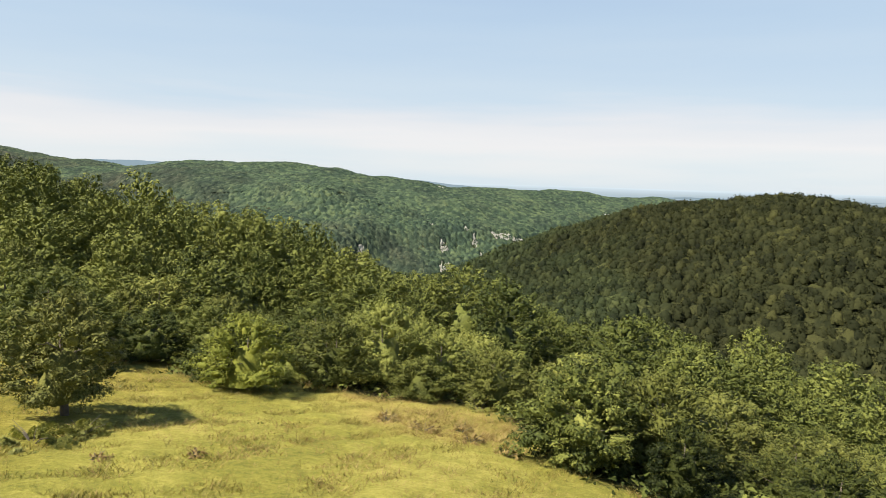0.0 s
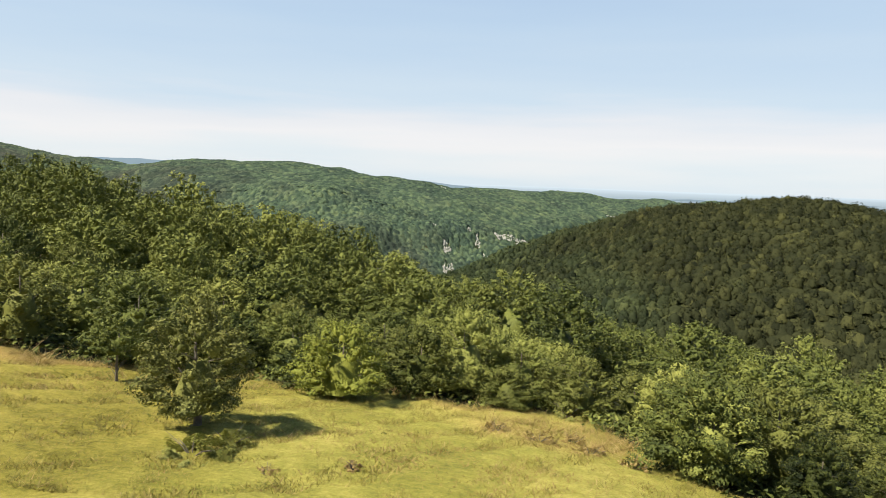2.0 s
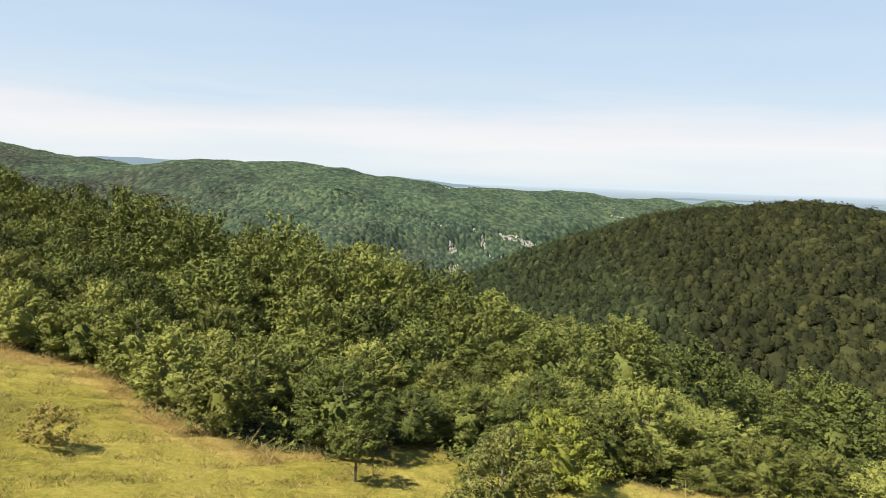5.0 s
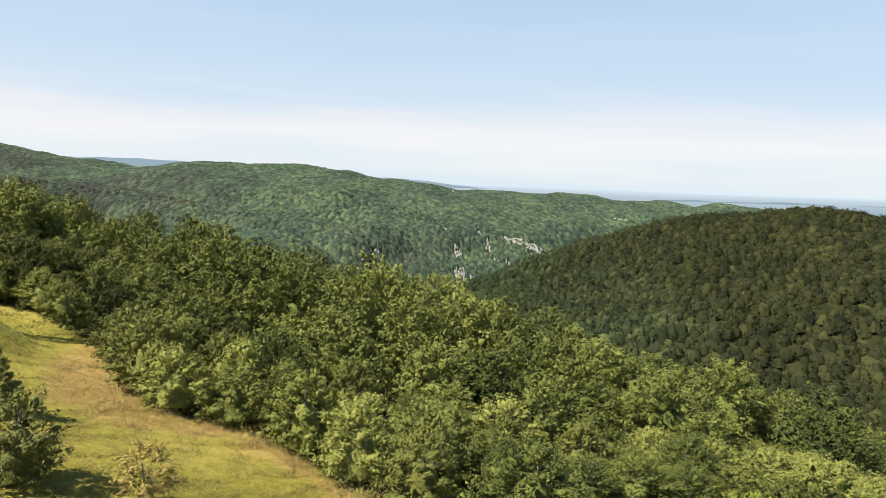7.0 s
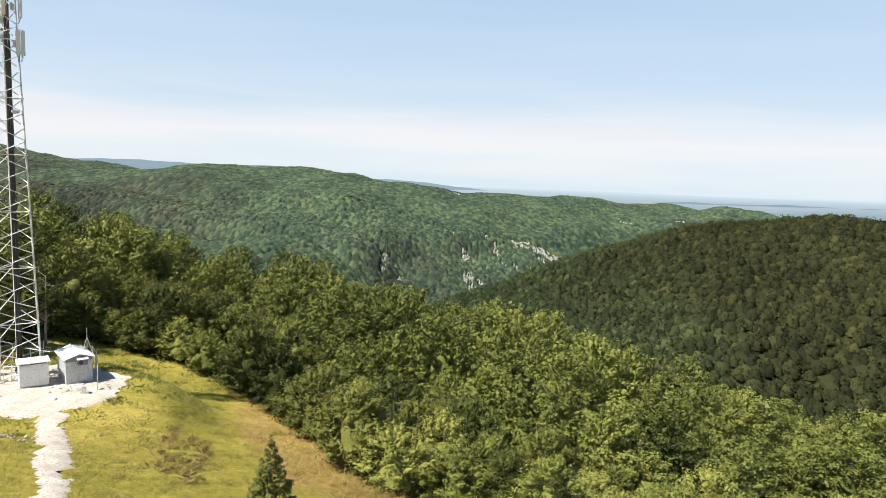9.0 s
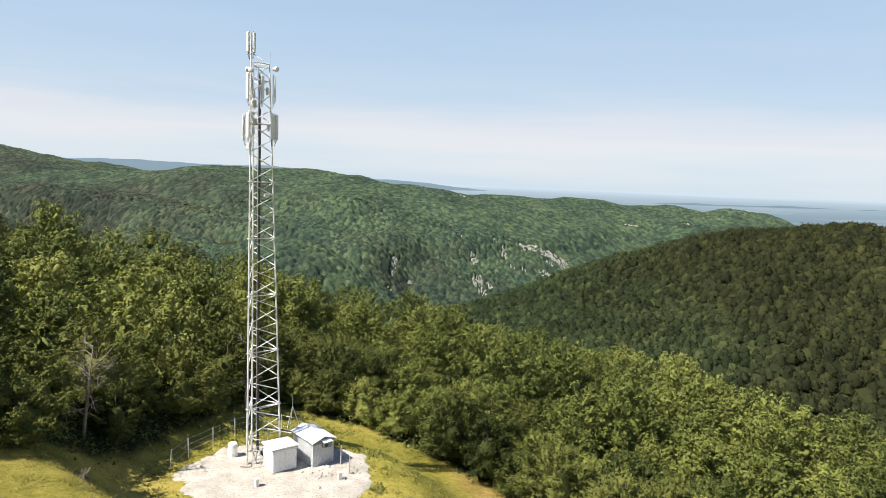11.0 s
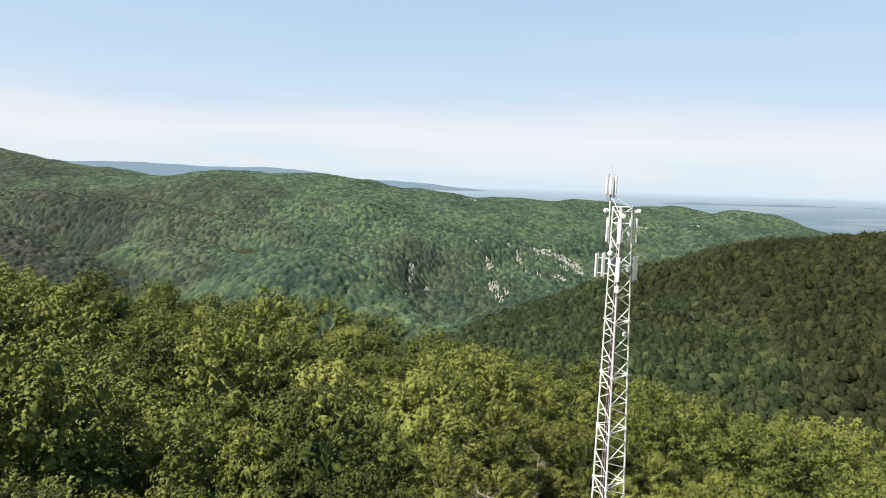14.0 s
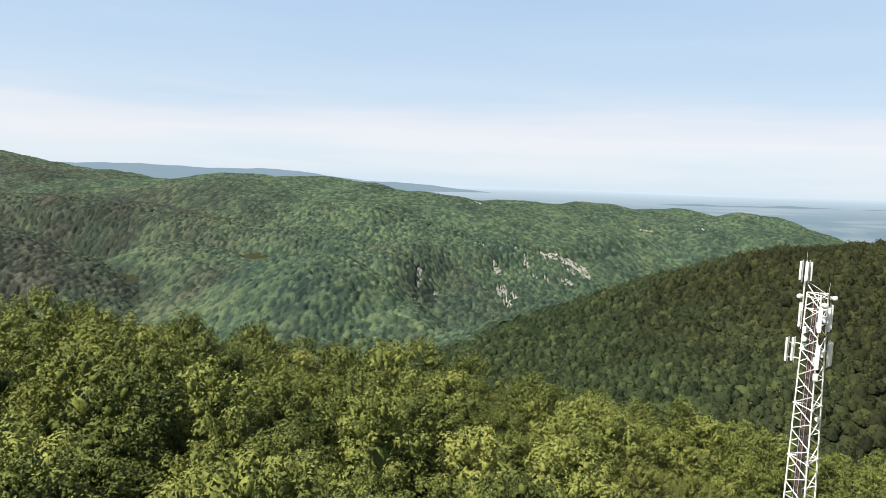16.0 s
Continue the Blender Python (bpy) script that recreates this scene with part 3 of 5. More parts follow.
def leaves(rng, p, face, size, wide=0.55, tri=False, point=None):
    """One leaf blade (a rhombus, or a triangle) at each place."""
    n = len(p)
    nrm = unit(face + rng.normal(size=(n, 3)) * 0.27)
    t = rng.normal(size=(n, 3)) if point is None else point + rng.normal(size=(n, 3)) * 0.45
    t = unit(t - nrm * (t * nrm).sum(-1, keepdims=True))
    t[:, 2] -= 0.18
    t = unit(t)
    b = unit(np.cross(nrm, t))
    s = (size * rng.uniform(0.6, 1.35, n))[:, None]
    if tri:
        v = np.stack([p - t * s * 0.35 - b * s * wide * 0.55, p - t * s * 0.05 + b * s * wide * 0.6, p + t * s * 0.75], 1)
        k = 3
    else:
        fold = nrm * s * 0.08
        v = np.stack([p - t * s * 0.5, p + b * s * wide * 0.5 + fold, p + t * s * 0.55, p - b * s * wide * 0.5 + fold], 1)
        k = 4
    return v.reshape(-1, 3), np.arange(n * k).reshape(n, k)


def blob(rng, segs, rings, jitter):
    """A rough dome, unit size, for the inside of a crown or a far crown."""
    v = []
    for k in range(rings):
        a = (k / rings) ** 1.15 * np.pi / 2
        for s in range(segs):
            q = 2 * np.pi * (s + 0.5 * (k % 2)) / segs
            v.append((np.cos(a) * np.cos(q), np.cos(a) * np.sin(q), np.sin(a)))
    v.append((0, 0, 1))
    v = np.array(v) * (1 + rng.uniform(-jitter, jitter, (len(v), 1)))
    f = []
    for k in range(rings - 1):
        for s in range(segs):
            a, b = k * segs + s, k * segs + (s + 1) % segs
            c, d = a + segs, b + segs
            f += [(a, b, c), (b, d, c)]
    top = len(v) - 1
    f += [((rings - 1) * segs + s, (rings - 1) * segs + (s + 1) % segs, top) for s in range(segs)]
    return v, np.array(f)


def ball():
    """Corners and faces of an icosahedron."""
    g = (1 + 5 ** 0.5) / 2
    v = np.array([(a, b * g, 0) for a in (-1, 1) for b in (-1, 1)] + [(0, a, b * g) for a in (-1, 1) for b in (-1, 1)] + [(b * g, 0, a) for a in (-1, 1) for b in (-1, 1)])
    d = np.linalg.norm(v[:, None] - v[None], axis=-1) < 2.1
    f = [(i, j, k) for i in range(12) for j in range(i + 1, 12) for k in range(j + 1, 12) if d[i, j] and d[j, k] and d[i, k]]
    f = [t if np.dot(np.cross(v[t[1]] - v[t[0]], v[t[2]] - v[t[0]]), v[t[0]]) > 0 else t[::-1] for t in f]
    return unit(v), np.array(f)


BALL = ball()


def crown_mesh(rng, height_, radius, low, pointed, boughs, bough, n, size, wide=0.62, flat=0.62, core=0.52, cores=(9, 4), puff=0.54):
    """A crown of leafy boughs: rounded puffs of single leaf blades reaching out of a full core."""
    k = np.arange(boughs) + 0.5
    cz = 1 - k / boughs * 1.72
    ang = k * 2.39996 + rng.uniform(-0.5, 0.5, boughs)
    flank = np.sqrt(np.maximum(1 - cz ** 2, 0))
    lobes = 1 + 0.13 * np.sin(ang * 2 + rng.uniform(0, 6)) + 0.10 * np.sin(ang * 3 + cz * 4 + rng.uniform(0, 6))
    mid = low + (height_ - low) * (0.34 + 0.10 * pointed)
    out = np.stack([flank * np.cos(ang), flank * np.sin(ang), cz], -1)
    narrow = np.where(cz > 0, np.maximum(1 - np.abs(cz), 0.02) ** (pointed * 0.55), 1.0)
    reach = rng.uniform(0.66, 0.98, boughs)
    at = np.stack([out[:, 0] * radius * lobes * narrow ** 0.4 * reach, out[:, 1] * radius * lobes * narrow ** 0.4 * reach,
                   mid + np.where(cz > 0, cz * (height_ - mid) * (0.80 + 0.16 * reach), cz * (mid - low))], -1)
    taper = np.ones(boughs)
    if pointed >= 0.9:
        u = k / boughs
        taper = 0.35 + 0.75 * u
        out = unit(np.stack([np.cos(ang), np.sin(ang), 0.9 - 0.9 * u], -1))
        at = np.stack([np.cos(ang) * radius * u ** 0.75 * reach * 0.9, np.sin(ang) * radius * u ** 0.75 * reach * 0.9, height_ * 0.97 - (height_ - low) * 0.93 * u ** 0.7], -1)
    axis = unit(out * np.array([1, 1, 0.6]) + np.array([0, 0, 0.35]) + rng.normal(size=(boughs, 3)) * 0.22)
    side_ = unit(np.cross(axis, np.array([0.03, 0.02, 1.0])))
    up = np.cross(side_, axis)
    s = radius * bough * rng.uniform(0.7, 1.3, boughs) * (0.72 + 0.28 * flank) * taper
    M = np.stack([axis * (1.40 * s)[:, None], side_ * (0.95 * s)[:, None], up * (flat * s)[:, None]], 1)
    vs, fs, base = [], [], 0
    if puff:
        bv, bf = BALL
        pv = np.einsum("bij,bjk->bik", bv[None] * puff * rng.uniform(0.78, 1.22, (boughs, 12, 1)), M) + at[:, None] - out[:, None] * (0.12 * s)[:, None, None]
        seen = ((pv[:, bf].mean(2) - at[:, None]) * out[:, None]).sum(-1) > -0.2 * s[:, None]
        vs.append(pv.reshape(-1, 3))
        fs.append((bf[None] + (np.arange(boughs) * 12)[:, None, None])[seen])
        base = boughs * 12
    if core:
        cv, cf = blob(rng, cores[0], cores[1], 0.18)
        cv = cv * np.array([radius * core, radius * core, (height_ - low) * core + 0.1]) + np.array([0, 0, low + 0.18 * (mid - low)])
        vs.append(cv)
        fs.append(cf + base)
        base += len(cv)
    if n:
        which = rng.choice(boughs, n, p=s ** 2 / (s ** 2).sum())
        d = unit(rng.normal(size=(n, 3)) + np.array([0.65, 0, 0.45]))
        p = np.einsum("bj,bjk->bk", d * (0.70 + 0.38 * rng.uniform(0, 1, (n, 1))), M[which]) + at[which]
        face = unit(np.einsum("bj,bjk->bk", d / np.array([1.96, 0.9, flat * flat]), M[which] / s[which, None, None]))
        p[:, 2] = np.maximum(p[:, 2], 0.04)
        lv, lf = leaves(rng, p, face, np.full(n, size), wide, True, unit(axis[which] + 0.7 * face))
        vs.append(lv)
        fs.append(lf + base)
    return np.concatenate(vs), np.concatenate(fs)


def tube(points, radii, sides=6):
    """A tapered tube along a line of points."""
    pts = np.array(points, float)
    v, f = [], []
    for k, p in enumerate(pts):
        d = unit(pts[min(k + 1, len(pts) - 1)] - pts[max(k - 1, 0)])
        a = unit(np.cross(d, (0.31, 0.83, 0.21)))
        b = np.cross(d, a)
        for s in range(sides):
            q = 2 * math.pi * s / sides
            v.append(p + (a * math.cos(q) + b * math.sin(q)) * radii[k])
    for k in range(len(pts) - 1):
        for s in range(sides):
            i, j = k * sides + s, k * sides + (s + 1) % sides
            f.append((i, j, j + sides, i + sides))
    f.append(tuple(range(sides))[::-1])
    f.append(tuple(range((len(pts) - 1) * sides, len(pts) * sides)))
    return v, f


def joined(pieces):
    v, f = [], []
    for pv, pf in pieces:
        o = len(v)
        v += [tuple(q) for q in pv]
        f += [tuple(i + o for i in q) for q in pf]
    return v, f


def limbs(rng, height_, radius, low, thick, count=7, reach=0.75):
    """A tapered trunk with limbs."""
    lean = rng.uniform(-0.15, 0.15, 2)
    line = [np.array((lean[0] * u * u, lean[1] * u * u, u * height_ * 0.86 - 0.3)) for u in np.linspace(0, 1, 7)]
    pieces = [tube(line, [thick * (1.25 - 1.1 * u) + 0.012 for u in np.linspace(0, 1, 7)], 7)]
    for k in range(count):
        u = rng.uniform(0.18, 0.8)
        s = line[0] + (line[-1] - line[0]) * u
        a = 2 * math.pi * (k / count) + rng.uniform(-0.4, 0.4)
        r = radius * reach * (1.1 - 0.6 * u)
        mid = s + np.array((math.cos(a) * r * 0.5, math.sin(a) * r * 0.5, r * 0.35))
        end = s + np.array((math.cos(a) * r, math.sin(a) * r, r * rng.uniform(0.4, 0.8)))
        pieces.append(tube([s, mid, end], [thick * 0.42 * (1 - 0.5 * u), thick * 0.24, thick * 0.07], 5))
    return joined(pieces)


def tree(name, seed, height_, radius, low, pointed, n, size, clumps, label, leaf=None, thick=0.09, core=0.50, puff=0.48):
    """A broadleaved tree: trunk with limbs, crown of single leaf blades."""
    rng = np.random.default_rng(seed)
    root = new(name)
    v, f = limbs(rng, height_, radius, low, thick)
    mesh_object("trunk", v, f, BARK, root, smooth=True)
    v, f = crown_mesh(rng, height_, radius, low, pointed, clumps, 0.9 / np.sqrt(clumps) + 0.155, n, size, flat=0.62, core=core, puff=puff)
    mesh_object("crown", v, f, leaf or LEAF, root)
    return tagged(root, label, "tree")


SHAPES = [  # height, radius, low, pointed, leaves, size, boughs
    (4.8, 2.4, 0.45, 0.55, 4700, 0.155, 68), (5.4, 2.7, 0.5, 0.45, 5300, 0.16, 76), (4.0, 2.35, 0.3, 0.40, 4400, 0.15, 62),
    (5.8, 2.8, 0.6, 0.38, 5600, 0.165, 80), (5.3, 2.1, 0.35, 0.80, 4300, 0.15, 66), (6.2, 2.95, 0.7, 0.35, 6000, 0.17, 86),
]
WORDS = ["young hornbeam with dense mid-green leaves at the wood's edge", "broad beech with sunlit green leaves in the wood",
         "low bushy maple leafing down to the grass", "rounded oak with olive-green leaves in the wood",
         "slim hornbeam with yellow-green leaves in the wood", "tall beech with a full dark green crown"]


def plant_near_trees():
    rng = np.random.default_rng(5)
    kinds = [tree("tree", 20 + k, h, r, lo, pt, n, s, c, w) for k, ((h, r, lo, pt, n, s, c), w) in enumerate(zip(SHAPES, WORDS))]
    # Second set of the same trees, leaf colour darkened for shade.
    deep = [tree("tree", 20 + k, h, r, lo, pt, n, s, c, "hornbeam with tiered sprays at the wood's edge, leaf colour darkened for shade", leaf=LEAF_DARK) for k, (h, r, lo, pt, n, s, c) in enumerate(SHAPES)]
    spots = []
    for row in range(9):
        x = -104.0
        while x < 44:
            spread = 2.7 if row == 0 else 3.4
            y = border(x) + 1.2 + row * 2.9 + rng.uniform(-0.7, 0.7)
            near_ = row < (7 if x > -4 else 5)
            if near_ and -104 - 0.74 * y < x < 0.74 * y + 5:
                spots.append((x + rng.uniform(-0.6, 0.6), y, row))
            x += spread * rng.uniform(0.85, 1.2)
    used = set()
    out = []
    for x, y, row in spots:
        if any((x - a) ** 2 + (y - b) ** 2 < 5.0 for a, b in out):
            continue
        if len(out) >= 296:
            break
        out.append((x, y))
        k = rng.choice(6, p=[0.28, 0.16, 0.26, 0.06, 0.2, 0.04]) if row == 0 else rng.choice(6, p=[0.18, 0.22, 0.08, 0.2, 0.14, 0.18])
        s = rng.uniform(0.82, 1.15) * np.interp(x, [-85, -60, -30, -20, -4, 4], [1.2, 1.1, 0.95, 0.86, 0.82, 0.76]) * (0.82 if row == 0 and x < -60 else 1.0)
        m = pose(x, y, float(height(x, y)) - 0.1, 0, 0, rng.uniform(0, 360)) @ Matrix.Diagonal((s * 0.84, s * 0.84, s * rng.uniform(0.78, 1.0) * np.interp(x, [-40, -22, 0], [1.0, 0.84, 0.80]), 1))
        # Share of darkened copies by place, highest in the deep shade by the mast.
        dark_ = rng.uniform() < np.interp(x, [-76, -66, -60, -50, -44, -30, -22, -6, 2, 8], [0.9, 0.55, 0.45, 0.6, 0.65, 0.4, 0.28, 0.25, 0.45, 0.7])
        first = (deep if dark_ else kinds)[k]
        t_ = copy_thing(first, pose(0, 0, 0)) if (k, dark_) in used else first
        used.add((k, dark_))
        t_.matrix_basis = m
        t_["group"] = "trees at the meadow's edge"
    return out


NEAR_SPOTS = plant_near_trees()


def scatter_wood(name, label, spots, scale, mat, leaf_n, leaf_size, kinds, seed, core=0.72, h=6.2, r=2.3, low=0.8, pointed=0.75, boughs=26, bough=0.3, flat=0.62, cores=(9, 4), puff=0.46, vary=0.16, leaf_wide=0.62, shade=None, squat=None):
    """Many crowns in one mesh; each tree keeps one tone."""
    rng = np.random.default_rng(seed)
    protos = []
    for _ in range(kinds):
        protos.append(crown_mesh(rng, h, r, low, pointed, boughs, bough, leaf_n, leaf_size, leaf_wide, flat, core, cores=cores, puff=puff))
    pick = rng.integers(0, kinds, len(spots))
    vs, fs, tones, base = [], [], [], 0
    tone = rng.beta(2.0, 2.6, len(spots)) * (1.0 if shade is None else shade)
    for k, (v, f) in enumerate(protos):
        sel = np.where(pick == k)[0]
        if not len(sel):
            continue
        a = rng.uniform(0, 2 * np.pi, len(sel))
        s = scale[sel] * rng.uniform(1 - vary, 1 + vary, len(sel))
        sz = s * rng.uniform(0.85, 1.2, len(sel)) * (1.0 if squat is None else squat[sel])
        c, sn = np.cos(a)[:, None], np.sin(a)[:, None]
        X = (v[None, :, 0] * c - v[None, :, 1] * sn) * s[:, None] + spots[sel, 0:1]
        Y = (v[None, :, 0] * sn + v[None, :, 1] * c) * s[:, None] + spots[sel, 1:2]
        Z = v[None, :, 2] * sz[:, None] + spots[sel, 2:3]
        vs.append(np.stack([X, Y, Z], -1).reshape(-1, 3))
        fs.append((f[None] + (np.arange(len(sel)) * len(v))[:, None, None] + base).reshape(-1, 3))
        tones.append(np.repeat(tone[sel], len(v)))
        base += len(sel) * len(v)
    ob = mesh_object(name, np.concatenate(vs), np.concatenate(fs), mat, floats={"tone": np.concatenate(tones)})
    return tagged(ob, label, "forest", kind="stuff")


def grid_spots(x0, x1, y0, y1, gap, seed):
    rng = np.random.default_rng(seed)
    gx, gy = np.meshgrid(np.arange(x0, x1, gap), np.arange(y0, y1, gap * 0.87))
    gx[1::2] += gap / 2
    gx = (gx + rng.uniform(-0.48, 0.48, gx.shape) * gap).ravel()
    gy = (gy + rng.uniform(-0.48, 0.48, gy.shape) * gap).ravel()
    return gx, gy


def near_wood():
    """The wood on the spur: young dense growth, and broad old crowns on its higher end."""
    taken = np.array(NEAR_SPOTS)

    def spots_in(gap_, seed, lo, hi):
        gx, gy = grid_spots(-195, 115, -5, 102, gap_, seed)
        gap = gy - border(gx)
        keep = (gap > 1.5) & (gy > -0.02 * gx) & (gx > lo) & (gx <= hi)
        keep &= np.array([((taken[:, 0] - a) ** 2 + (taken[:, 1] - b) ** 2).min() > 7.5 for a, b in zip(gx, gy)])
        keep &= ~((gx > -4) & (gap < 19))
        keep &= (gy > 12) & (gy < np.interp(gx, [-60, -25, 0, 40], [97, 93, 72, 62]))
        keep &= (gx < 0.74 * gy + 6) & (gx > -104 - 0.74 * gy)
        return gx[keep], gy[keep]
    gx, gy = spots_in(4.1, 3, -74, 200)
    scale = np.interp(gx, [-60, -30, 0, 10], [1.02, 0.97, 0.93, 0.95]) * np.interp(gy, [30, 50], [0.95, 1.05])
    scale = scale * (1 + np.interp(gx, [-48, -34, -8, 6], [0, 0.08, 0.08, 0]) * np.clip((gy - 45) / 14, 0, 1))
    # Shade of the wood is put into the leaf tone by place.
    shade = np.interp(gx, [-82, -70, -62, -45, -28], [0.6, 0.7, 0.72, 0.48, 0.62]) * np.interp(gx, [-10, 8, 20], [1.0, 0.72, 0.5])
    squat = np.interp(gy, [30, 58], [0.78, 1.06]) * np.interp(gx, [-26, -14, 8, 18], [1.0, 0.84, 0.84, 1.0])
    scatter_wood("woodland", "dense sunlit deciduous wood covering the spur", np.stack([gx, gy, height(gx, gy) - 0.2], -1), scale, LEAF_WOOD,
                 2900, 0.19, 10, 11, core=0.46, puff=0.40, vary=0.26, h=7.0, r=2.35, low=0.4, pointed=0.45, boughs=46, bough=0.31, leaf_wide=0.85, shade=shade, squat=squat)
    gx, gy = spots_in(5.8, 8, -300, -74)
    # Leaf tone lowered by place for shade, then varied at random.
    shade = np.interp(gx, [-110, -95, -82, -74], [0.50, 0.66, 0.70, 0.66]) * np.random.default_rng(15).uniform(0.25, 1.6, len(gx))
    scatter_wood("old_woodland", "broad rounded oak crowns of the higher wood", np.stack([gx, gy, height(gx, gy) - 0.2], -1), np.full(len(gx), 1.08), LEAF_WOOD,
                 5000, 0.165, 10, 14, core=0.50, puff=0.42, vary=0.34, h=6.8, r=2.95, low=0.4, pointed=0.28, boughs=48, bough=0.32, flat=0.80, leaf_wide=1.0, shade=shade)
    return len(gx)


# limestone crags on the valley side: x, y, width, height
CRAGS = [(84, 991, 34, 22), (113, 996, 36, 30), (124, 975, 20, 32), (62, 985, 20, 14), (98, 965, 16, 16), (85, 929, 17, 17), (-19, 915, 12, 26), (-16, 863, 13, 32), (-10, 840, 11, 20), (-129, 829, 6, 33),
         (-130, 784, 6, 10), (0, 860, 7, 23), (26, 950, 7, 25), (37, 925, 7, 12), (54, 924, 7, 15), (-41, 952, 8, 12), (-36, 1233, 18, 20),
         (423, 1293, 25, 16), (432, 1235, 13, 9), (274, 1307, 26, 7), (303, 1268, 25, 8), (-107, 827, 4, 13), (14, 966, 7, 16)]


def chance(i, j, k):
    q = np.sin(i * 127.1 + j * 311.7 + k * 74.7 + 3.7) * 43758.5453
    return q - np.floor(q)


def crown_at(i, j, gap):
    """Middle, reach, top and tone of the crown in one cell of a closed wood."""
    px = (i + 0.5 + 0.9 * (chance(i, j, 1) - 0.5)) * gap
    py = (j + 0.5 + 0.9 * (chance(i, j, 2) - 0.5)) * gap
    return px, py, gap * (0.55 + 0.36 * chance(i, j, 3)), 4.4 + 2.6 * chance(i, j, 4), chance(i, j, 5)


def dip(q):
    """Fall of a rounded crown from its top, by the square of the way out."""
    return 4.2 * (1 - np.sqrt(np.clip(1 - 0.9 * q, 0, 1))) + 3.0 * np.clip(q - 1, 0, None)


def canopy_height(x, y, gap):
    """Height and tone of a closed canopy: rounded crowns with gaps between them, the highest wins."""
    ci, cj = np.floor(x / gap), np.floor(y / gap)
    best, tone = np.full(x.shape, -9.0), np.zeros(x.shape)
    for di in (-1, 0, 1):
        for dj in (-1, 0, 1):
            px, py, r, top, hue = crown_at(ci + di, cj + dj, gap)
            top = top - dip(((x - px) ** 2 + (y - py) ** 2) / r ** 2)
            tone = np.where(top > best, hue, tone)
            best = np.maximum(best, top)
    return np.maximum(best, 0.2), tone


def rocky(x, y):
    """Bare places round the crags."""
    q = np.full(np.shape(x), 9.0)
    for cx, cy, cw, ch in CRAGS:
        q = np.minimum(q, np.hypot((x - cx) / (cw * 0.5 + 1), (y - cy) / (ch * 0.55 + 2)))
    return q < 1


def pines_and_shade(x, y):
    """Pine stands, dark, on the left spur and under the skyline; other slopes darkened in colour."""
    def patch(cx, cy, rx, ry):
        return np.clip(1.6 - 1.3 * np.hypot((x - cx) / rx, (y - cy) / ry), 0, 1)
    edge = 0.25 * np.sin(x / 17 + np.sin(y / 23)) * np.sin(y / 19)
    # Shade painted on the flank, gorge wall and left valley; far-left shoulders only darker.
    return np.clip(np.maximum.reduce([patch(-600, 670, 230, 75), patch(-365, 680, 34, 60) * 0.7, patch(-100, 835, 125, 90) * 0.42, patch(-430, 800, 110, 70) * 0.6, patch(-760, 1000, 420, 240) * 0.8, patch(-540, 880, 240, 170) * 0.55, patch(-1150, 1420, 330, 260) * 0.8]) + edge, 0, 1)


def in_view(x, y):
    """Slopes that face the near spur; the woods behind the crests stay bare ground."""
    z = height(x, y)
    return ((height(x, y + 7) - z) / 7 > (z - 40) / y - 0.30) & (x > -0.80 * y - 130) & (x < 0.62 * y + 20) & ~((y < 545) & (x > -70))


def on_hill(x, y):
    """The rounded hill before the valley, its near flank and its crest."""
    slope = (height(x, y + 6) - height(x, y))
    return ((slope > -1.6) | ((x < 70) & (y > 440))) & ((y < 510) | (x < 40)) & (x > -0.05 * y - 190) & (x < 0.72 * y + 40) & (x > -0.75 * y + 40)


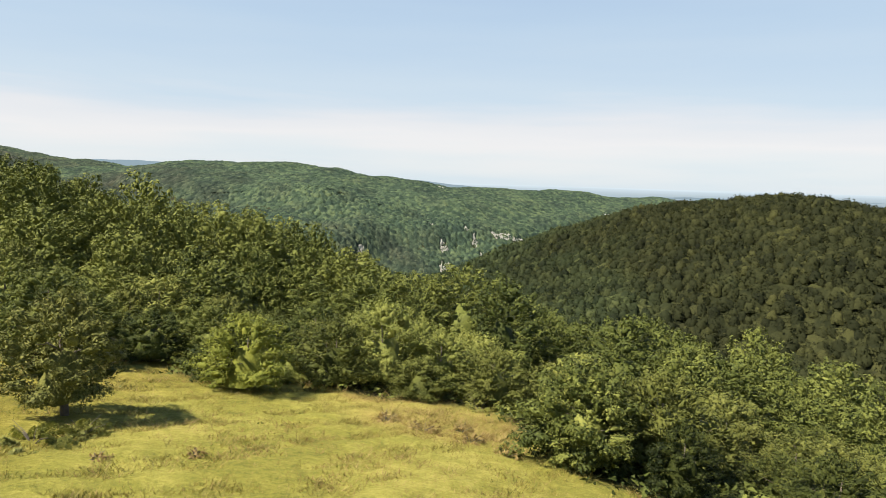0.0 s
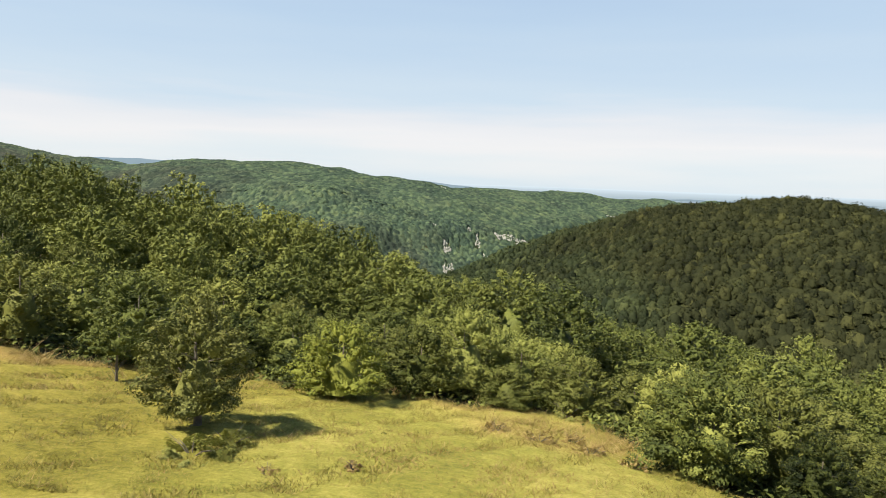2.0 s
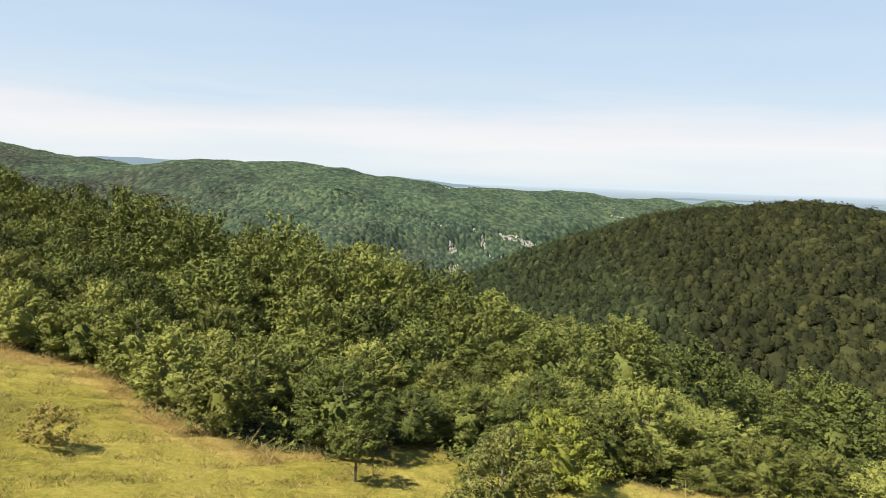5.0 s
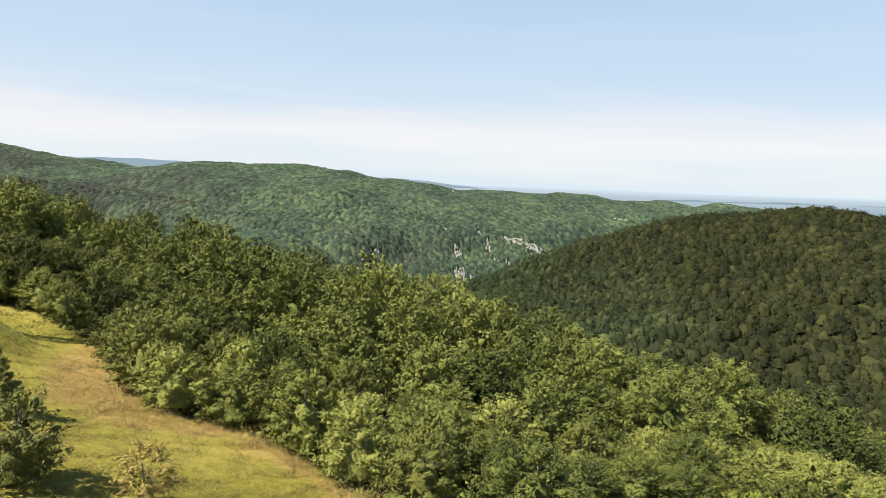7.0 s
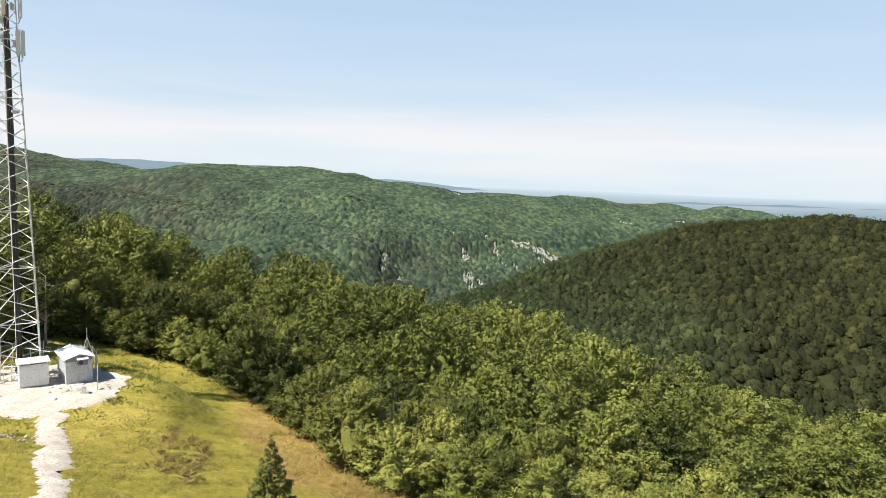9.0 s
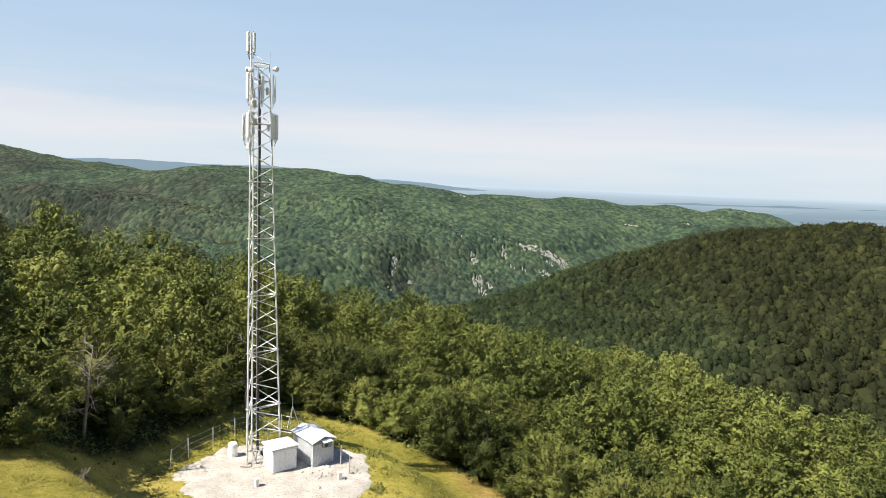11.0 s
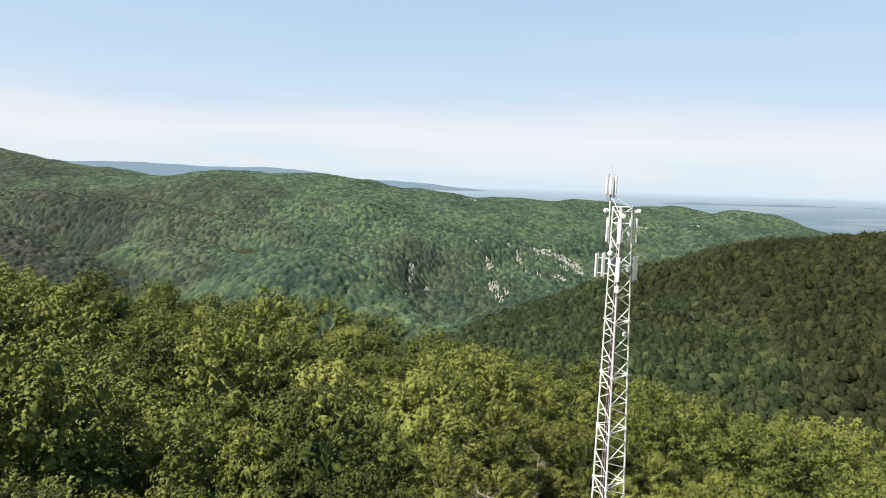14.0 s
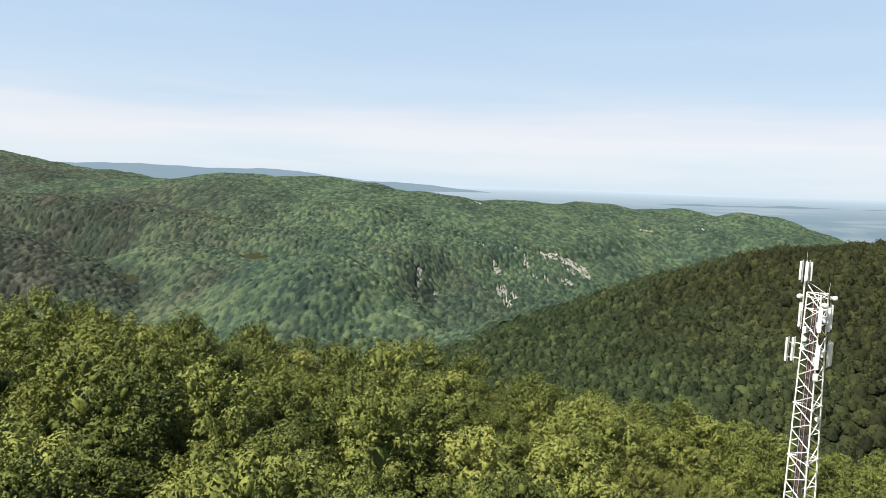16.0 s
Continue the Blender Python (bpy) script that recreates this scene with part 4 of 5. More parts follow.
def canopy_sheet(name, label, mat, xs, ys, gap, seen, many, size, sunk, seed):
    """A closed wood: crowns moulded into one canopy, with single boughs standing out of it."""
    step = xs[1] - xs[0]
    gx, gy = np.meshgrid(xs, ys)
    rng = np.random.default_rng(seed)
    gx = gx + rng.uniform(-0.36, 0.36, gx.shape) * step
    gy = gy + rng.uniform(-0.36, 0.36, gy.shape) * step
    c, tone = canopy_height(gx, gy, gap)
    c = c - sunk
    c = np.where(rocky(gx, gy) & (np.sin(gx * 0.9) * np.sin(gy * 0.8) < 0.35), -2.0, c)
    z = height(gx, gy) + c + rng.uniform(-0.17, 0.17, gx.shape) * step
    i = np.arange(gx.size).reshape(gx.shape)
    keep = seen(gx, gy)
    cell = keep[:-1, :-1] | keep[1:, 1:]
    faces = np.stack([i[:-1, :-1], i[:-1, 1:], i[1:, 1:], i[1:, :-1]], -1)[cell]
    used, inv = np.unique(faces, return_inverse=True)
    flat = np.stack([gx, gy, z], -1).reshape(-1, 3)[used]
    tones, dark = tone.ravel()[used], pines_and_shade(gx, gy).ravel()[used]
    ci, cj = np.meshgrid(np.arange(int(xs[0] / gap), int(xs[-1] / gap)), np.arange(int(ys[0] / gap), int(ys[-1] / gap)))
    px, py, r, top, hue = (q.ravel() for q in crown_at(ci.astype(float), cj.astype(float), gap))
    ok = seen(px, py) & ~rocky(px, py) & (many > 0)
    px, py, r, top, hue = (np.repeat(q[ok], many) for q in (px, py, r, top, hue))
    n = len(px)
    a, rad = rng.uniform(0, 2 * np.pi, n), np.sqrt(rng.uniform(0, 0.9, n))
    bx, by = px + r * rad * np.cos(a), py + r * rad * np.sin(a)
    p = np.stack([bx, by, height(bx, by) + top - dip(rad ** 2) + rng.uniform(0.0, 0.35, n) * size], -1)
    out = unit(np.stack([rad * np.cos(a), rad * np.sin(a), np.full(n, 0.55)], -1))
    lv, lf = leaves(rng, p, out, np.full(n, size), 0.8, True)
    quads = inv.reshape(-1, 4)
    tris = np.concatenate([quads[:, [0, 1, 2]], quads[:, [0, 2, 3]], lf + len(flat)])
    # Standing boughs are toned lighter, as if lit, in their colour.
    lit = np.clip(np.repeat(hue, 3) + 0.12, 0, 1.1)
    ob = mesh_object(name, np.concatenate([flat, lv]), tris, mat, smooth=True,
                     floats={"tone": np.concatenate([tones, lit]), "pine_and_shade": np.concatenate([dark, pines_and_shade(lv[:, 0], lv[:, 1])])})
    tagged(ob, label, "forest", kind="stuff")


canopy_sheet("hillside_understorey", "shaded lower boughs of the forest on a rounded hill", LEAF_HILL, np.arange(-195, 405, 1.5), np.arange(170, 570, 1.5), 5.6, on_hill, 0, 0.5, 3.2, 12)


def hill_wood():
    gx, gy = grid_spots(-195, 405, 170, 570, 4.6, 4)
    keep = on_hill(gx, gy)
    gx, gy = gx[keep], gy[keep]
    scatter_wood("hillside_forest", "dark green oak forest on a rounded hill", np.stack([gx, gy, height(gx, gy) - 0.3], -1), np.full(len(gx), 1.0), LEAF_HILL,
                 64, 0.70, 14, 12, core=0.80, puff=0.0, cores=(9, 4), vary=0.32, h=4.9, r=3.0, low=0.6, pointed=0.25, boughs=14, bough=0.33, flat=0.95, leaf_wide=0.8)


hill_wood()
canopy_sheet("far_forest", "forest covering the far valley side, coloured blue-green for haze", CANOPY, np.arange(-930, 520, 1.45), np.arange(460, 1012, 1.45), 4.9, in_view, 4, 0.9, 0, 31)
canopy_sheet("far_forest_ridge", "forest covering the far valley side, coloured blue-green for haze", CANOPY, np.arange(-1400, 900, 2.7), np.arange(988, 1793, 2.7), 5.8, in_view, 4, 1.0, 0, 32)


def undergrowth():
    """Low leafy growth on the floor of the wood's edge."""
    rng = np.random.default_rng(77)
    n = 2600
    x = rng.uniform(-84, 34, n)
    y = border(x) + rng.normal(size=n) * 0.9 + rng.uniform(1.2, 9, n)
    keep = (x < 0.74 * y + 5)
    x, y = x[keep], y[keep]
    many = 22
    px = np.repeat(x, many) + rng.normal(size=len(x) * many) * 0.45
    py = np.repeat(y, many) + rng.normal(size=len(x) * many) * 0.45
    up = np.abs(rng.normal(size=len(px))) * 0.28
    p = np.stack([px, py, height(px, py) + up], -1)
    lv, lf = leaves(rng, p, unit(np.stack([rng.normal(size=len(px)) * 0.5, rng.normal(size=len(px)) * 0.5, np.ones(len(px))], -1)), np.full(len(px), 0.26), 0.7, True)
    ob = mesh_object("undergrowth", lv, lf, LEAF_WOOD, floats={"tone": np.repeat(rng.uniform(0, 0.5, len(x)), many * 3)})
    tagged(ob, "low dark green undergrowth beneath the wood's edge", "undergrowth", kind="stuff")
    return len(x)


undergrowth()
near_wood()

# ---- limestone crags on the far valley side ----


def crag(x, y, wide, tall, seed):
    """A weathered outcrop: many broken slabs of pale limestone set into the slope."""
    rng = np.random.default_rng(seed)
    root = new("limestone_crag")
    base = float(height(x, y))
    count = int(np.clip(wide * tall / 14, 6, 40))
    for k in range(count):
        dx, up = rng.uniform(-0.5, 0.5) * wide, rng.uniform(-0.5, 0.5) * tall
        dy = up / 1.1
        w, h = rng.uniform(1.2, 3.8) * (0.6 + wide / 34), rng.uniform(1.6, 4.4) * (0.6 + tall / 40)
        bm = bmesh.new()
        bmesh.ops.create_icosphere(bm, subdivisions=1, radius=1.0)
        for v in bm.verts:
            v.co *= 1 + noise.noise(v.co * 2.1 + Vector((seed, k, 3))) * 0.75
            v.co = Vector((v.co.x * w, v.co.y * 2.2 + v.co.z * h * 0.45, v.co.z * h))
        me = bpy.data.meshes.new("rock_slab")
        bm.to_mesh(me)
        bm.free()
        me.materials.append(ROCK)
        ob = new("rock_slab", me)
        ob.parent = root
        ob.matrix_basis = pose(dx, dy, float(height(x + dx, y + dy)) - base + 0.8, rng.uniform(-15, 15), rng.uniform(-18, 18), rng.uniform(-35, 35))
    root.location = (x, y, base)
    return tagged(root, "pale weathered limestone crag among the forest", "rock", "limestone crags")


for k, (cx, cy, cw, ch) in enumerate(CRAGS):
    crag(cx, cy, cw, ch, 40 + k)

# ---- mast ----
MAST = Vector((-69.27, 45.15, 0))
FOOT, HEAD = PAD_Z - 0.05, 25.3


def side(z):
    return 2.29 - 0.0435 * (z - 1.9)


def leg_at(k, z):
    a = radians((250, 10, 130)[k])
    r = side(z) / math.sqrt(3)
    return MAST + Vector((r * math.cos(a) - 0.012 * max(z, 0), r * math.sin(a), z))


def rod(name, a, b, radius, mat, parent, label=""):
    """A straight bar of its own from a to b; all bars share one mesh a material."""
    key = "rod_" + mat.name
    me = bpy.data.meshes.get(key)
    if me is None:
        v, f = tube([(0, 0, 0), (0, 0, 1)], [1, 1], 8)
        me = bpy.data.meshes.new(key)
        me.from_pydata([tuple(q) for q in v], [], f)
        me.materials.append(mat)
    ob = new(name, me)
    ob.parent = parent
    a, b = Vector(a), Vector(b)
    d = b - a
    ob.matrix_basis = Matrix.Translation(a) @ d.to_track_quat("Z", "Y").to_matrix().to_4x4() @ Matrix.Diagonal((radius, radius, d.length, 1))
    if label:
        ob["label"] = label
    return ob


def box_mesh(name, w, d, h, mat, bevel=0.015):
    bm = bmesh.new()
    bmesh.ops.create_cube(bm, size=1.0)
    for v in bm.verts:
        v.co = Vector((v.co.x * w, v.co.y * d, (v.co.z + 0.5) * h))
    if bevel:
        bmesh.ops.bevel(bm, geom=bm.edges[:], offset=bevel, segments=2, affect="EDGES")
    me = bpy.data.meshes.new(name)
    bm.to_mesh(me)
    bm.free()
    me.materials.append(mat)
    return me


def box(name, w, d, h, mat, parent, m, bevel=0.015, label=""):
    ob = new(name, box_mesh(name, w, d, h, mat, bevel))
    ob.parent = parent
    ob.matrix_basis = m
    if label:
        ob["label"] = label
    return ob


def turned(name, profile, mat, parent, m, sides=20, label=""):
    """A round part from its profile (radius, height)."""
    v, f = [], []
    for r, z in profile:
        for s in range(sides):
            q = 2 * math.pi * s / sides
            v.append((r * math.cos(q), r * math.sin(q), z))
    for k in range(len(profile) - 1):
        for s in range(sides):
            i, j = k * sides + s, k * sides + (s + 1) % sides
            f.append((i, j, j + sides, i + sides))
    f.append(tuple(range(sides))[::-1])
    f.append(tuple(range((len(profile) - 1) * sides, len(profile) * sides)))
    ob = mesh_object(name, v, f, mat, parent, smooth=False)
    ob.matrix_basis = m
    if label:
        ob["label"] = label
    return ob


def panel_antenna(root, at, facing, tall=1.66, wide=0.27):
    """An upright panel aerial on its pole, with two brackets and a tail of cables."""
    f = radians(facing)
    out = Vector((math.cos(f), math.sin(f), 0))
    m = Matrix.Translation(Vector(at) + out * 0.12) @ pose(0, 0, 0, 0, 0, facing + 90)
    ob = box("panel_antenna", wide, 0.13, tall, PANEL, root, m, 0.03, "white upright panel antenna")
    inner = ob.matrix_basis.inverted()
    rod("mounting_pole", inner @ (Vector(at) + Vector((0, 0, -0.15))), inner @ (Vector(at) + Vector((0, 0, tall + 0.1))), 0.035, GALV, ob)
    for h in (0.22, tall - 0.25):
        box("bracket", 0.12, 0.14, 0.07, GALV, ob, pose(0, 0.10, h), 0.008)
    for dx in (-0.06, 0.05):
        rod("jumper_cable", (dx, 0, 0.0), (dx * 0.5, 0.16, -0.42), 0.012, CABLE, ob)
    return ob


def dish(root, at, facing, r=0.16):
    m = Matrix.Translation(Vector(at)) @ pose(0, 0, 0, 0, 0, facing - 90) @ pose(0, 0, 0, -90, 0, 0)
    ob = turned("drum_dish", [(r * 0.55, -0.05), (r * 0.97, 0.02), (r, 0.05), (r, 0.20), (r * 0.9, 0.235), (r * 0.5, 0.26), (r * 0.1, 0.265)], PANEL, root, m, 18, "small white drum dish antenna")
    box("radio_box", 0.2, 0.2, 0.14, RADIO, ob, pose(0, 0, -0.2), 0.02)
    return ob


def build_mast():
    root = new("telecom_mast")
    for k in range(3):
        zs = [FOOT, 2.0, 5.9, 9.8, 13.7, 17.5, 21.35, HEAD]
        for z0, z1 in zip(zs, zs[1:]):
            leg = rod("leg", leg_at(k, z0), leg_at(k, z1), 0.068 - 0.0009 * (z0 + 2), STEEL, root)
        for z in zs[1:-1]:
            m = Matrix.Translation(leg_at(k, z) - Vector((0, 0, 0.035)))
            turned("flange", [(0.115, 0), (0.12, 0.008), (0.12, 0.062), (0.115, 0.07)], STEEL, root, m, 12)
        box("footing", 0.7, 0.7, 0.28, GRAVEL, root, Matrix.Translation(leg_at(k, FOOT) - Vector((0, 0, 0.05))), 0.03, "pale concrete footing")
    for a, b in ((0, 1), (1, 2), (2, 0)):
        zs = [FOOT + 0.15, 2.0, 5.9, 9.8, 13.7, 17.5, 21.35, HEAD]
        for z0, z1 in zip(zs, zs[1:]):
            n = 4 if z0 > -1 else 4
            for k in range(n):
                p, q = z0 + (z1 - z0) * k / n, z0 + (z1 - z0) * (k + 1) / n
                s, e = (a, b) if k % 2 == 0 else (b, a)
                rod("brace", leg_at(s, p + 0.05), leg_at(e, q - 0.05), 0.032, STEEL, root)
            rod("strut", leg_at(a, z1), leg_at(b, z1), 0.034, STEEL, root)
    # ladder and cables run up inside, near the rear leg
    def inside(z, across, back):
        c = leg_at(2, z) * 0.42 + (MAST + Vector((0, 0, z))) * 0.58
        u = (leg_at(0, z) - leg_at(2, z)).normalized()
        w = Vector((-u.y, u.x, 0))
        return c + u * across + w * back
    ladder = new("ladder")
    ladder.parent = root
    for s in (-0.19, 0.19):
        rod("rail", inside(FOOT + 0.3, s, 0), inside(HEAD, s, 0), 0.02, GALV, ladder)
    z = FOOT + 0.5
    while z < HEAD - 0.2:
        rod("rung", inside(z, -0.19, 0), inside(z, 0.19, 0), 0.011, GALV, ladder)
        z += 0.6
    for k, (s, w) in enumerate(((-0.34, 0.05), (-0.27, 0.10), (-0.20, 0.06), (-0.13, 0.10), (-0.06, 0.06), (0.01, 0.11), (0.09, 0.07), (0.16, 0.10), (0.23, 0.06), (0.30, 0.09), (0.37, 0.10))):
        pts = [inside(zz, s + 0.02 * math.sin(zz * 0.9 + k * 2), w + 0.015 * math.sin(zz * 1.3 + k)) for zz in np.linspace(FOOT + 0.4, (24.6, 21.5, 24.0, 22.4)[k % 4], 16)]
        v, f = tube(pts, [0.034 if k % 3 else 0.045] * 16, 6)
        mesh_object("feeder_cable", v, f, RUSTY if k == 4 else CABLE, root, smooth=True)
    # lower ring of aerials, on outriggers
    back, left, right = 2, 0, 1
    for leg, facing, reach in ((back, 155, 0.75), (back, 120, 0.42), (left, 250, 0.14), (right, 300, 0.16), (right, 350, 0.24)):
        f = radians(facing)
        o = leg_at(leg, 20.35) + Vector((math.cos(f), math.sin(f), 0)) * reach
        panel_antenna(root, o, facing)
        if reach > 0.3:
            for h in (0.3, 1.35):
                rod("outrigger", leg_at(leg, 20.35 + h), o + Vector((0, 0, h)), 0.026, STEEL, root)
    for leg, facing in ((back, 140), (left, 245), (right, 15)):
        f = radians(facing)
        o = leg_at(leg, 22.85) + Vector((math.cos(f), math.sin(f), 0)) * 0.16
        panel_antenna(root, o, facing, 1.7, 0.25)
    panel_antenna(root, leg_at(right, 22.85) * 0.5 + leg_at(left, 22.85) * 0.5 + Vector((0.15, -0.2, 0)), 300, 1.6, 0.2)
    # radio boxes behind the panels
    for leg, h, facing in ((left, 20.6, 70), (right, 20.9, 190), (back, 21.3, 310), (right, 23.3, 200), (left, 23.0, 60), (back, 22.5, 300), (left, 19.6, 250)):
        f = radians(facing)
        o = leg_at(leg, h) + Vector((math.cos(f), math.sin(f), 0)) * 0.2
        box("radio_unit", 0.3, 0.16, 0.46, RADIO, root, Matrix.Translation(o) @ pose(0, 0, 0, 0, 0, facing + 90), 0.02, "grey remote radio box")
    dish(root, leg_at(back, 25.0) + Vector((-0.32, 0.12, 0.0)), 200)
    dish(root, leg_at(right, 25.0) + Vector((0.35, 0.05, 0.0)), 330)
    dish(root, leg_at(left, 24.9) + Vector((0.1, -0.25, -0.2)), 265, 0.16)
    dish(root, leg_at(back, 22.0) + Vector((0.0, -0.3, 0.1)), 230, 0.16)
    dish(root, leg_at(right, 16.6) + Vector((-0.35, -0.2, 0.0)), 255, 0.14)
    # top frame: pole with three panels, stays and a whip
    top = leg_at(back, HEAD) + Vector((-0.2, 0.05, 0))
    for a, b in ((0, 1), (1, 2), (2, 0)):
        rod("strut", leg_at(a, 24.2), leg_at(b, 24.2), 0.03, STEEL, root)
        rod("strut", leg_at(a, 25.0), leg_at(b, 25.0), 0.022, STEEL, root)
    rod("top_pole", top - Vector((0, 0, 1.3)), top + Vector((0, 0, 2.1)), 0.05, STEEL, root)
    rod("stay", top + Vector((0, 0, 0.85)), leg_at(right, HEAD - 0.1), 0.022, STEEL, root)
    rod("stay", top + Vector((0, 0, 0.85)), leg_at(left, HEAD - 0.6), 0.03, STEEL, root)
    for facing in (250, 330, 130):
        f = radians(facing)
        panel_antenna(root, top + Vector((math.cos(f) * 0.2, math.sin(f) * 0.2, 0.78)), facing, 1.3, 0.2)
    rod("whip", leg_at(right, HEAD - 0.2), leg_at(right, HEAD) + Vector((0.05, 0, 0.75)), 0.014, GALV, root)
    rod("whip", top + Vector((0, 0, 2.2)), top + Vector((0, 0, 2.75)), 0.012, GALV, root)
    return tagged(root, "white three-legged lattice mast with panel antennas", "mast")


build_mast()

# ---- compound ----


def frame_at(x, y, ux, uy, z=PAD_Z):
    """A frame whose x axis runs along (ux, uy)."""
    return pose(x, y, z, 0, 0, math.degrees(math.atan2(uy, ux)))


def ribbed(name, w, h, mat, parent, m, pitch=0.16, peak=0.0, depth=0.018, label=""):
    """A wall of ribbed sheet, its top rising to a peak in the middle."""
    v, f = [], []
    n = max(2, int(w / pitch))
    xs = []
    for k in range(n):
        x0 = w * k / n
        xs += [(x0, 0), (x0 + w / n * 0.55, 0), (x0 + w / n * 0.65, depth), (x0 + w / n * 0.90, depth)]
    xs.append((w, 0))
    for x, d in xs:
        top = h + peak * (1 - abs(2 * x / w - 1))
        v += [(x, -d, 0), (x, -d, top), (x, 0.04, top), (x, 0.04, 0)]
    for k in range(len(xs) - 1):
        i = 4 * k
        f += [(i, i + 4, i + 5, i + 1), (i + 3, i + 2, i + 6, i + 7), (i + 1, i + 5, i + 6, i + 2)]
    ob = mesh_object(name, v, f, mat, parent)
    ob.matrix_basis = m
    if label:
        ob["label"] = label
    return ob


def build_shed():
    root = new("equipment_shed")
    w, d, h, peak = 1.66, 2.72, 1.80, 0.28
    ribbed("front_wall", w, h, SHEET, root, pose(0, 0, 0.06))
    ribbed("back_wall", w, h, SHEET, root, pose(w, d, 0.06, 0, 0, 180))
    ribbed("side_wall", d, h, SHEET, root, pose(0, d, 0.06, 0, 0, -90))
    ribbed("side_wall", d, h, SHEET, root, pose(w, 0, 0.06, 0, 0, 90))
    for y0, turn in ((-0.005, 0), (d + 0.005, 180)):
        bm = bmesh.new()
        pts = [(0, 0, h - 0.16), (w, 0, h - 0.16), (w, 0, h + 0.06), (w / 2, 0, h + peak + 0.06), (0, 0, h + 0.06)]
        fr = [bm.verts.new((x, -0.03, z)) for x, _, z in pts]
        bk = [bm.verts.new((x, 0.03, z)) for x, _, z in pts]
        bm.faces.new(fr)
        bm.faces.new(bk[::-1])
        for k in range(5):
            bm.faces.new((fr[k], bk[k], bk[(k + 1) % 5], fr[(k + 1) % 5]))
        me = bpy.data.meshes.new("gable")
        bm.to_mesh(me)
        bm.free()
        me.materials.append(SHEET_DARK)
        g = new("gable", me)
        g.parent = root
        g.matrix_basis = pose(0 if turn == 0 else w, y0, 0, 0, 0, turn)
        g["label"] = "dark grey gable panel"
    over, half = 0.16, math.hypot(w / 2 + 0.16, peak * (w / 2 + 0.16) / (w / 2))
    tilt = math.degrees(math.atan2(peak, w / 2))
    for sgn in (-1, 1):
        m = pose(w / 2, -over, h + peak + 0.09, 0, 0, 0) @ pose(0, 0, 0, 0, sgn * tilt, 0)
        v, f = [], []
        n = 14
        for k in range(n + 1):
            yy = (d + 2 * over) * k / n
            zz = 0.02 if k % 2 else 0.0
            v += [(0, yy, zz), (sgn * half, yy, zz), (sgn * half, yy, zz - 0.03), (0, yy, zz - 0.03)]
        for k in range(n):
            i = 4 * k
            f += [(i, i + 1, i + 5, i + 4), (i + 2, i + 3, i + 7, i + 6), (i + 1, i + 2, i + 6, i + 5)]
        f += [(0, 3, 2, 1), (4 * n, 4 * n + 1, 4 * n + 2, 4 * n + 3)]
        ob = mesh_object("roof_sheet", v, f, ROOF, root)
        ob.matrix_basis = m
        ob["label"] = "pale ribbed roof sheet"
    rod("ridge_cap", (w / 2, -over, h + peak + 0.10), (w / 2, d + over, h + peak + 0.10), 0.035, ROOF, root)
    unit_ = box("air_conditioner", 0.62, 0.28, 0.40, SHEET_DARK, root, pose(w * 0.60, -0.17, h - 0.42), 0.02, "dark air conditioner under a white hood")
    box("hood", 0.72, 0.40, 0.05, WHITE, unit_, pose(0, -0.03, 0.44, 12, 0, 0), 0.01)
    turned("grille", [(0.13, 0), (0.14, 0.01), (0.14, 0.03), (0.05, 0.035)], CABLE, unit_, pose(-0.12, -0.145, 0.2, 90, 0, 0), 16)
    for x in (0.18, w - 0.18):
        box("skid", 0.14, d + 0.1, 0.10, CABLE, root, pose(x, d / 2, -0.02), 0.01)
    root.matrix_basis = frame_at(-65.22, 43.95, 0.731, 0.682)
    return tagged(root, "small grey sheet-metal shed with a pale gabled roof", "shed")


def build_cabinet():
    root = new("equipment_cabinet")
    w, d, h = 1.70, 1.70, 1.62
    box("plinth", w + 0.3, d + 0.3, 0.14, GRAVEL, root, pose(w / 2, d / 2, -0.02), 0.02, "pale concrete plinth")
    box("body", w, d, h - 0.12, WHITE, root, pose(w / 2, d / 2, 0.12), 0.02)
    for k in range(2):
        door = box("door", w / 2 - 0.05, 0.03, h - 0.30, WHITE, root, pose(w * (0.25 + 0.5 * k), -0.012, 0.20), 0.008)
        rod("handle", ((0.28 if k == 0 else -0.28), -0.035, 0.5), ((0.28 if k == 0 else -0.28), -0.035, 0.68), 0.012, GALV, door)
        for j in range(4):
            box("louvre", 0.34, 0.02, 0.02, ROOF, door, pose(0, -0.018, 0.14 + 0.05 * j), 0.004)
    box("side_vent", 0.02, 0.5, 0.35, ROOF, root, pose(-0.012, d * 0.5, 0.75), 0.006)
    box("roof", w + 0.26, d + 0.26, 0.07, WHITE, root, pose(w / 2, d / 2, h + 0.06, -3, 0, 0), 0.015, "overhanging white roof slab")
    root.matrix_basis = frame_at(-67.65, 42.75, 0.79, 0.613)
    return tagged(root, "low white equipment cabinet with overhanging roof", "cabinet")


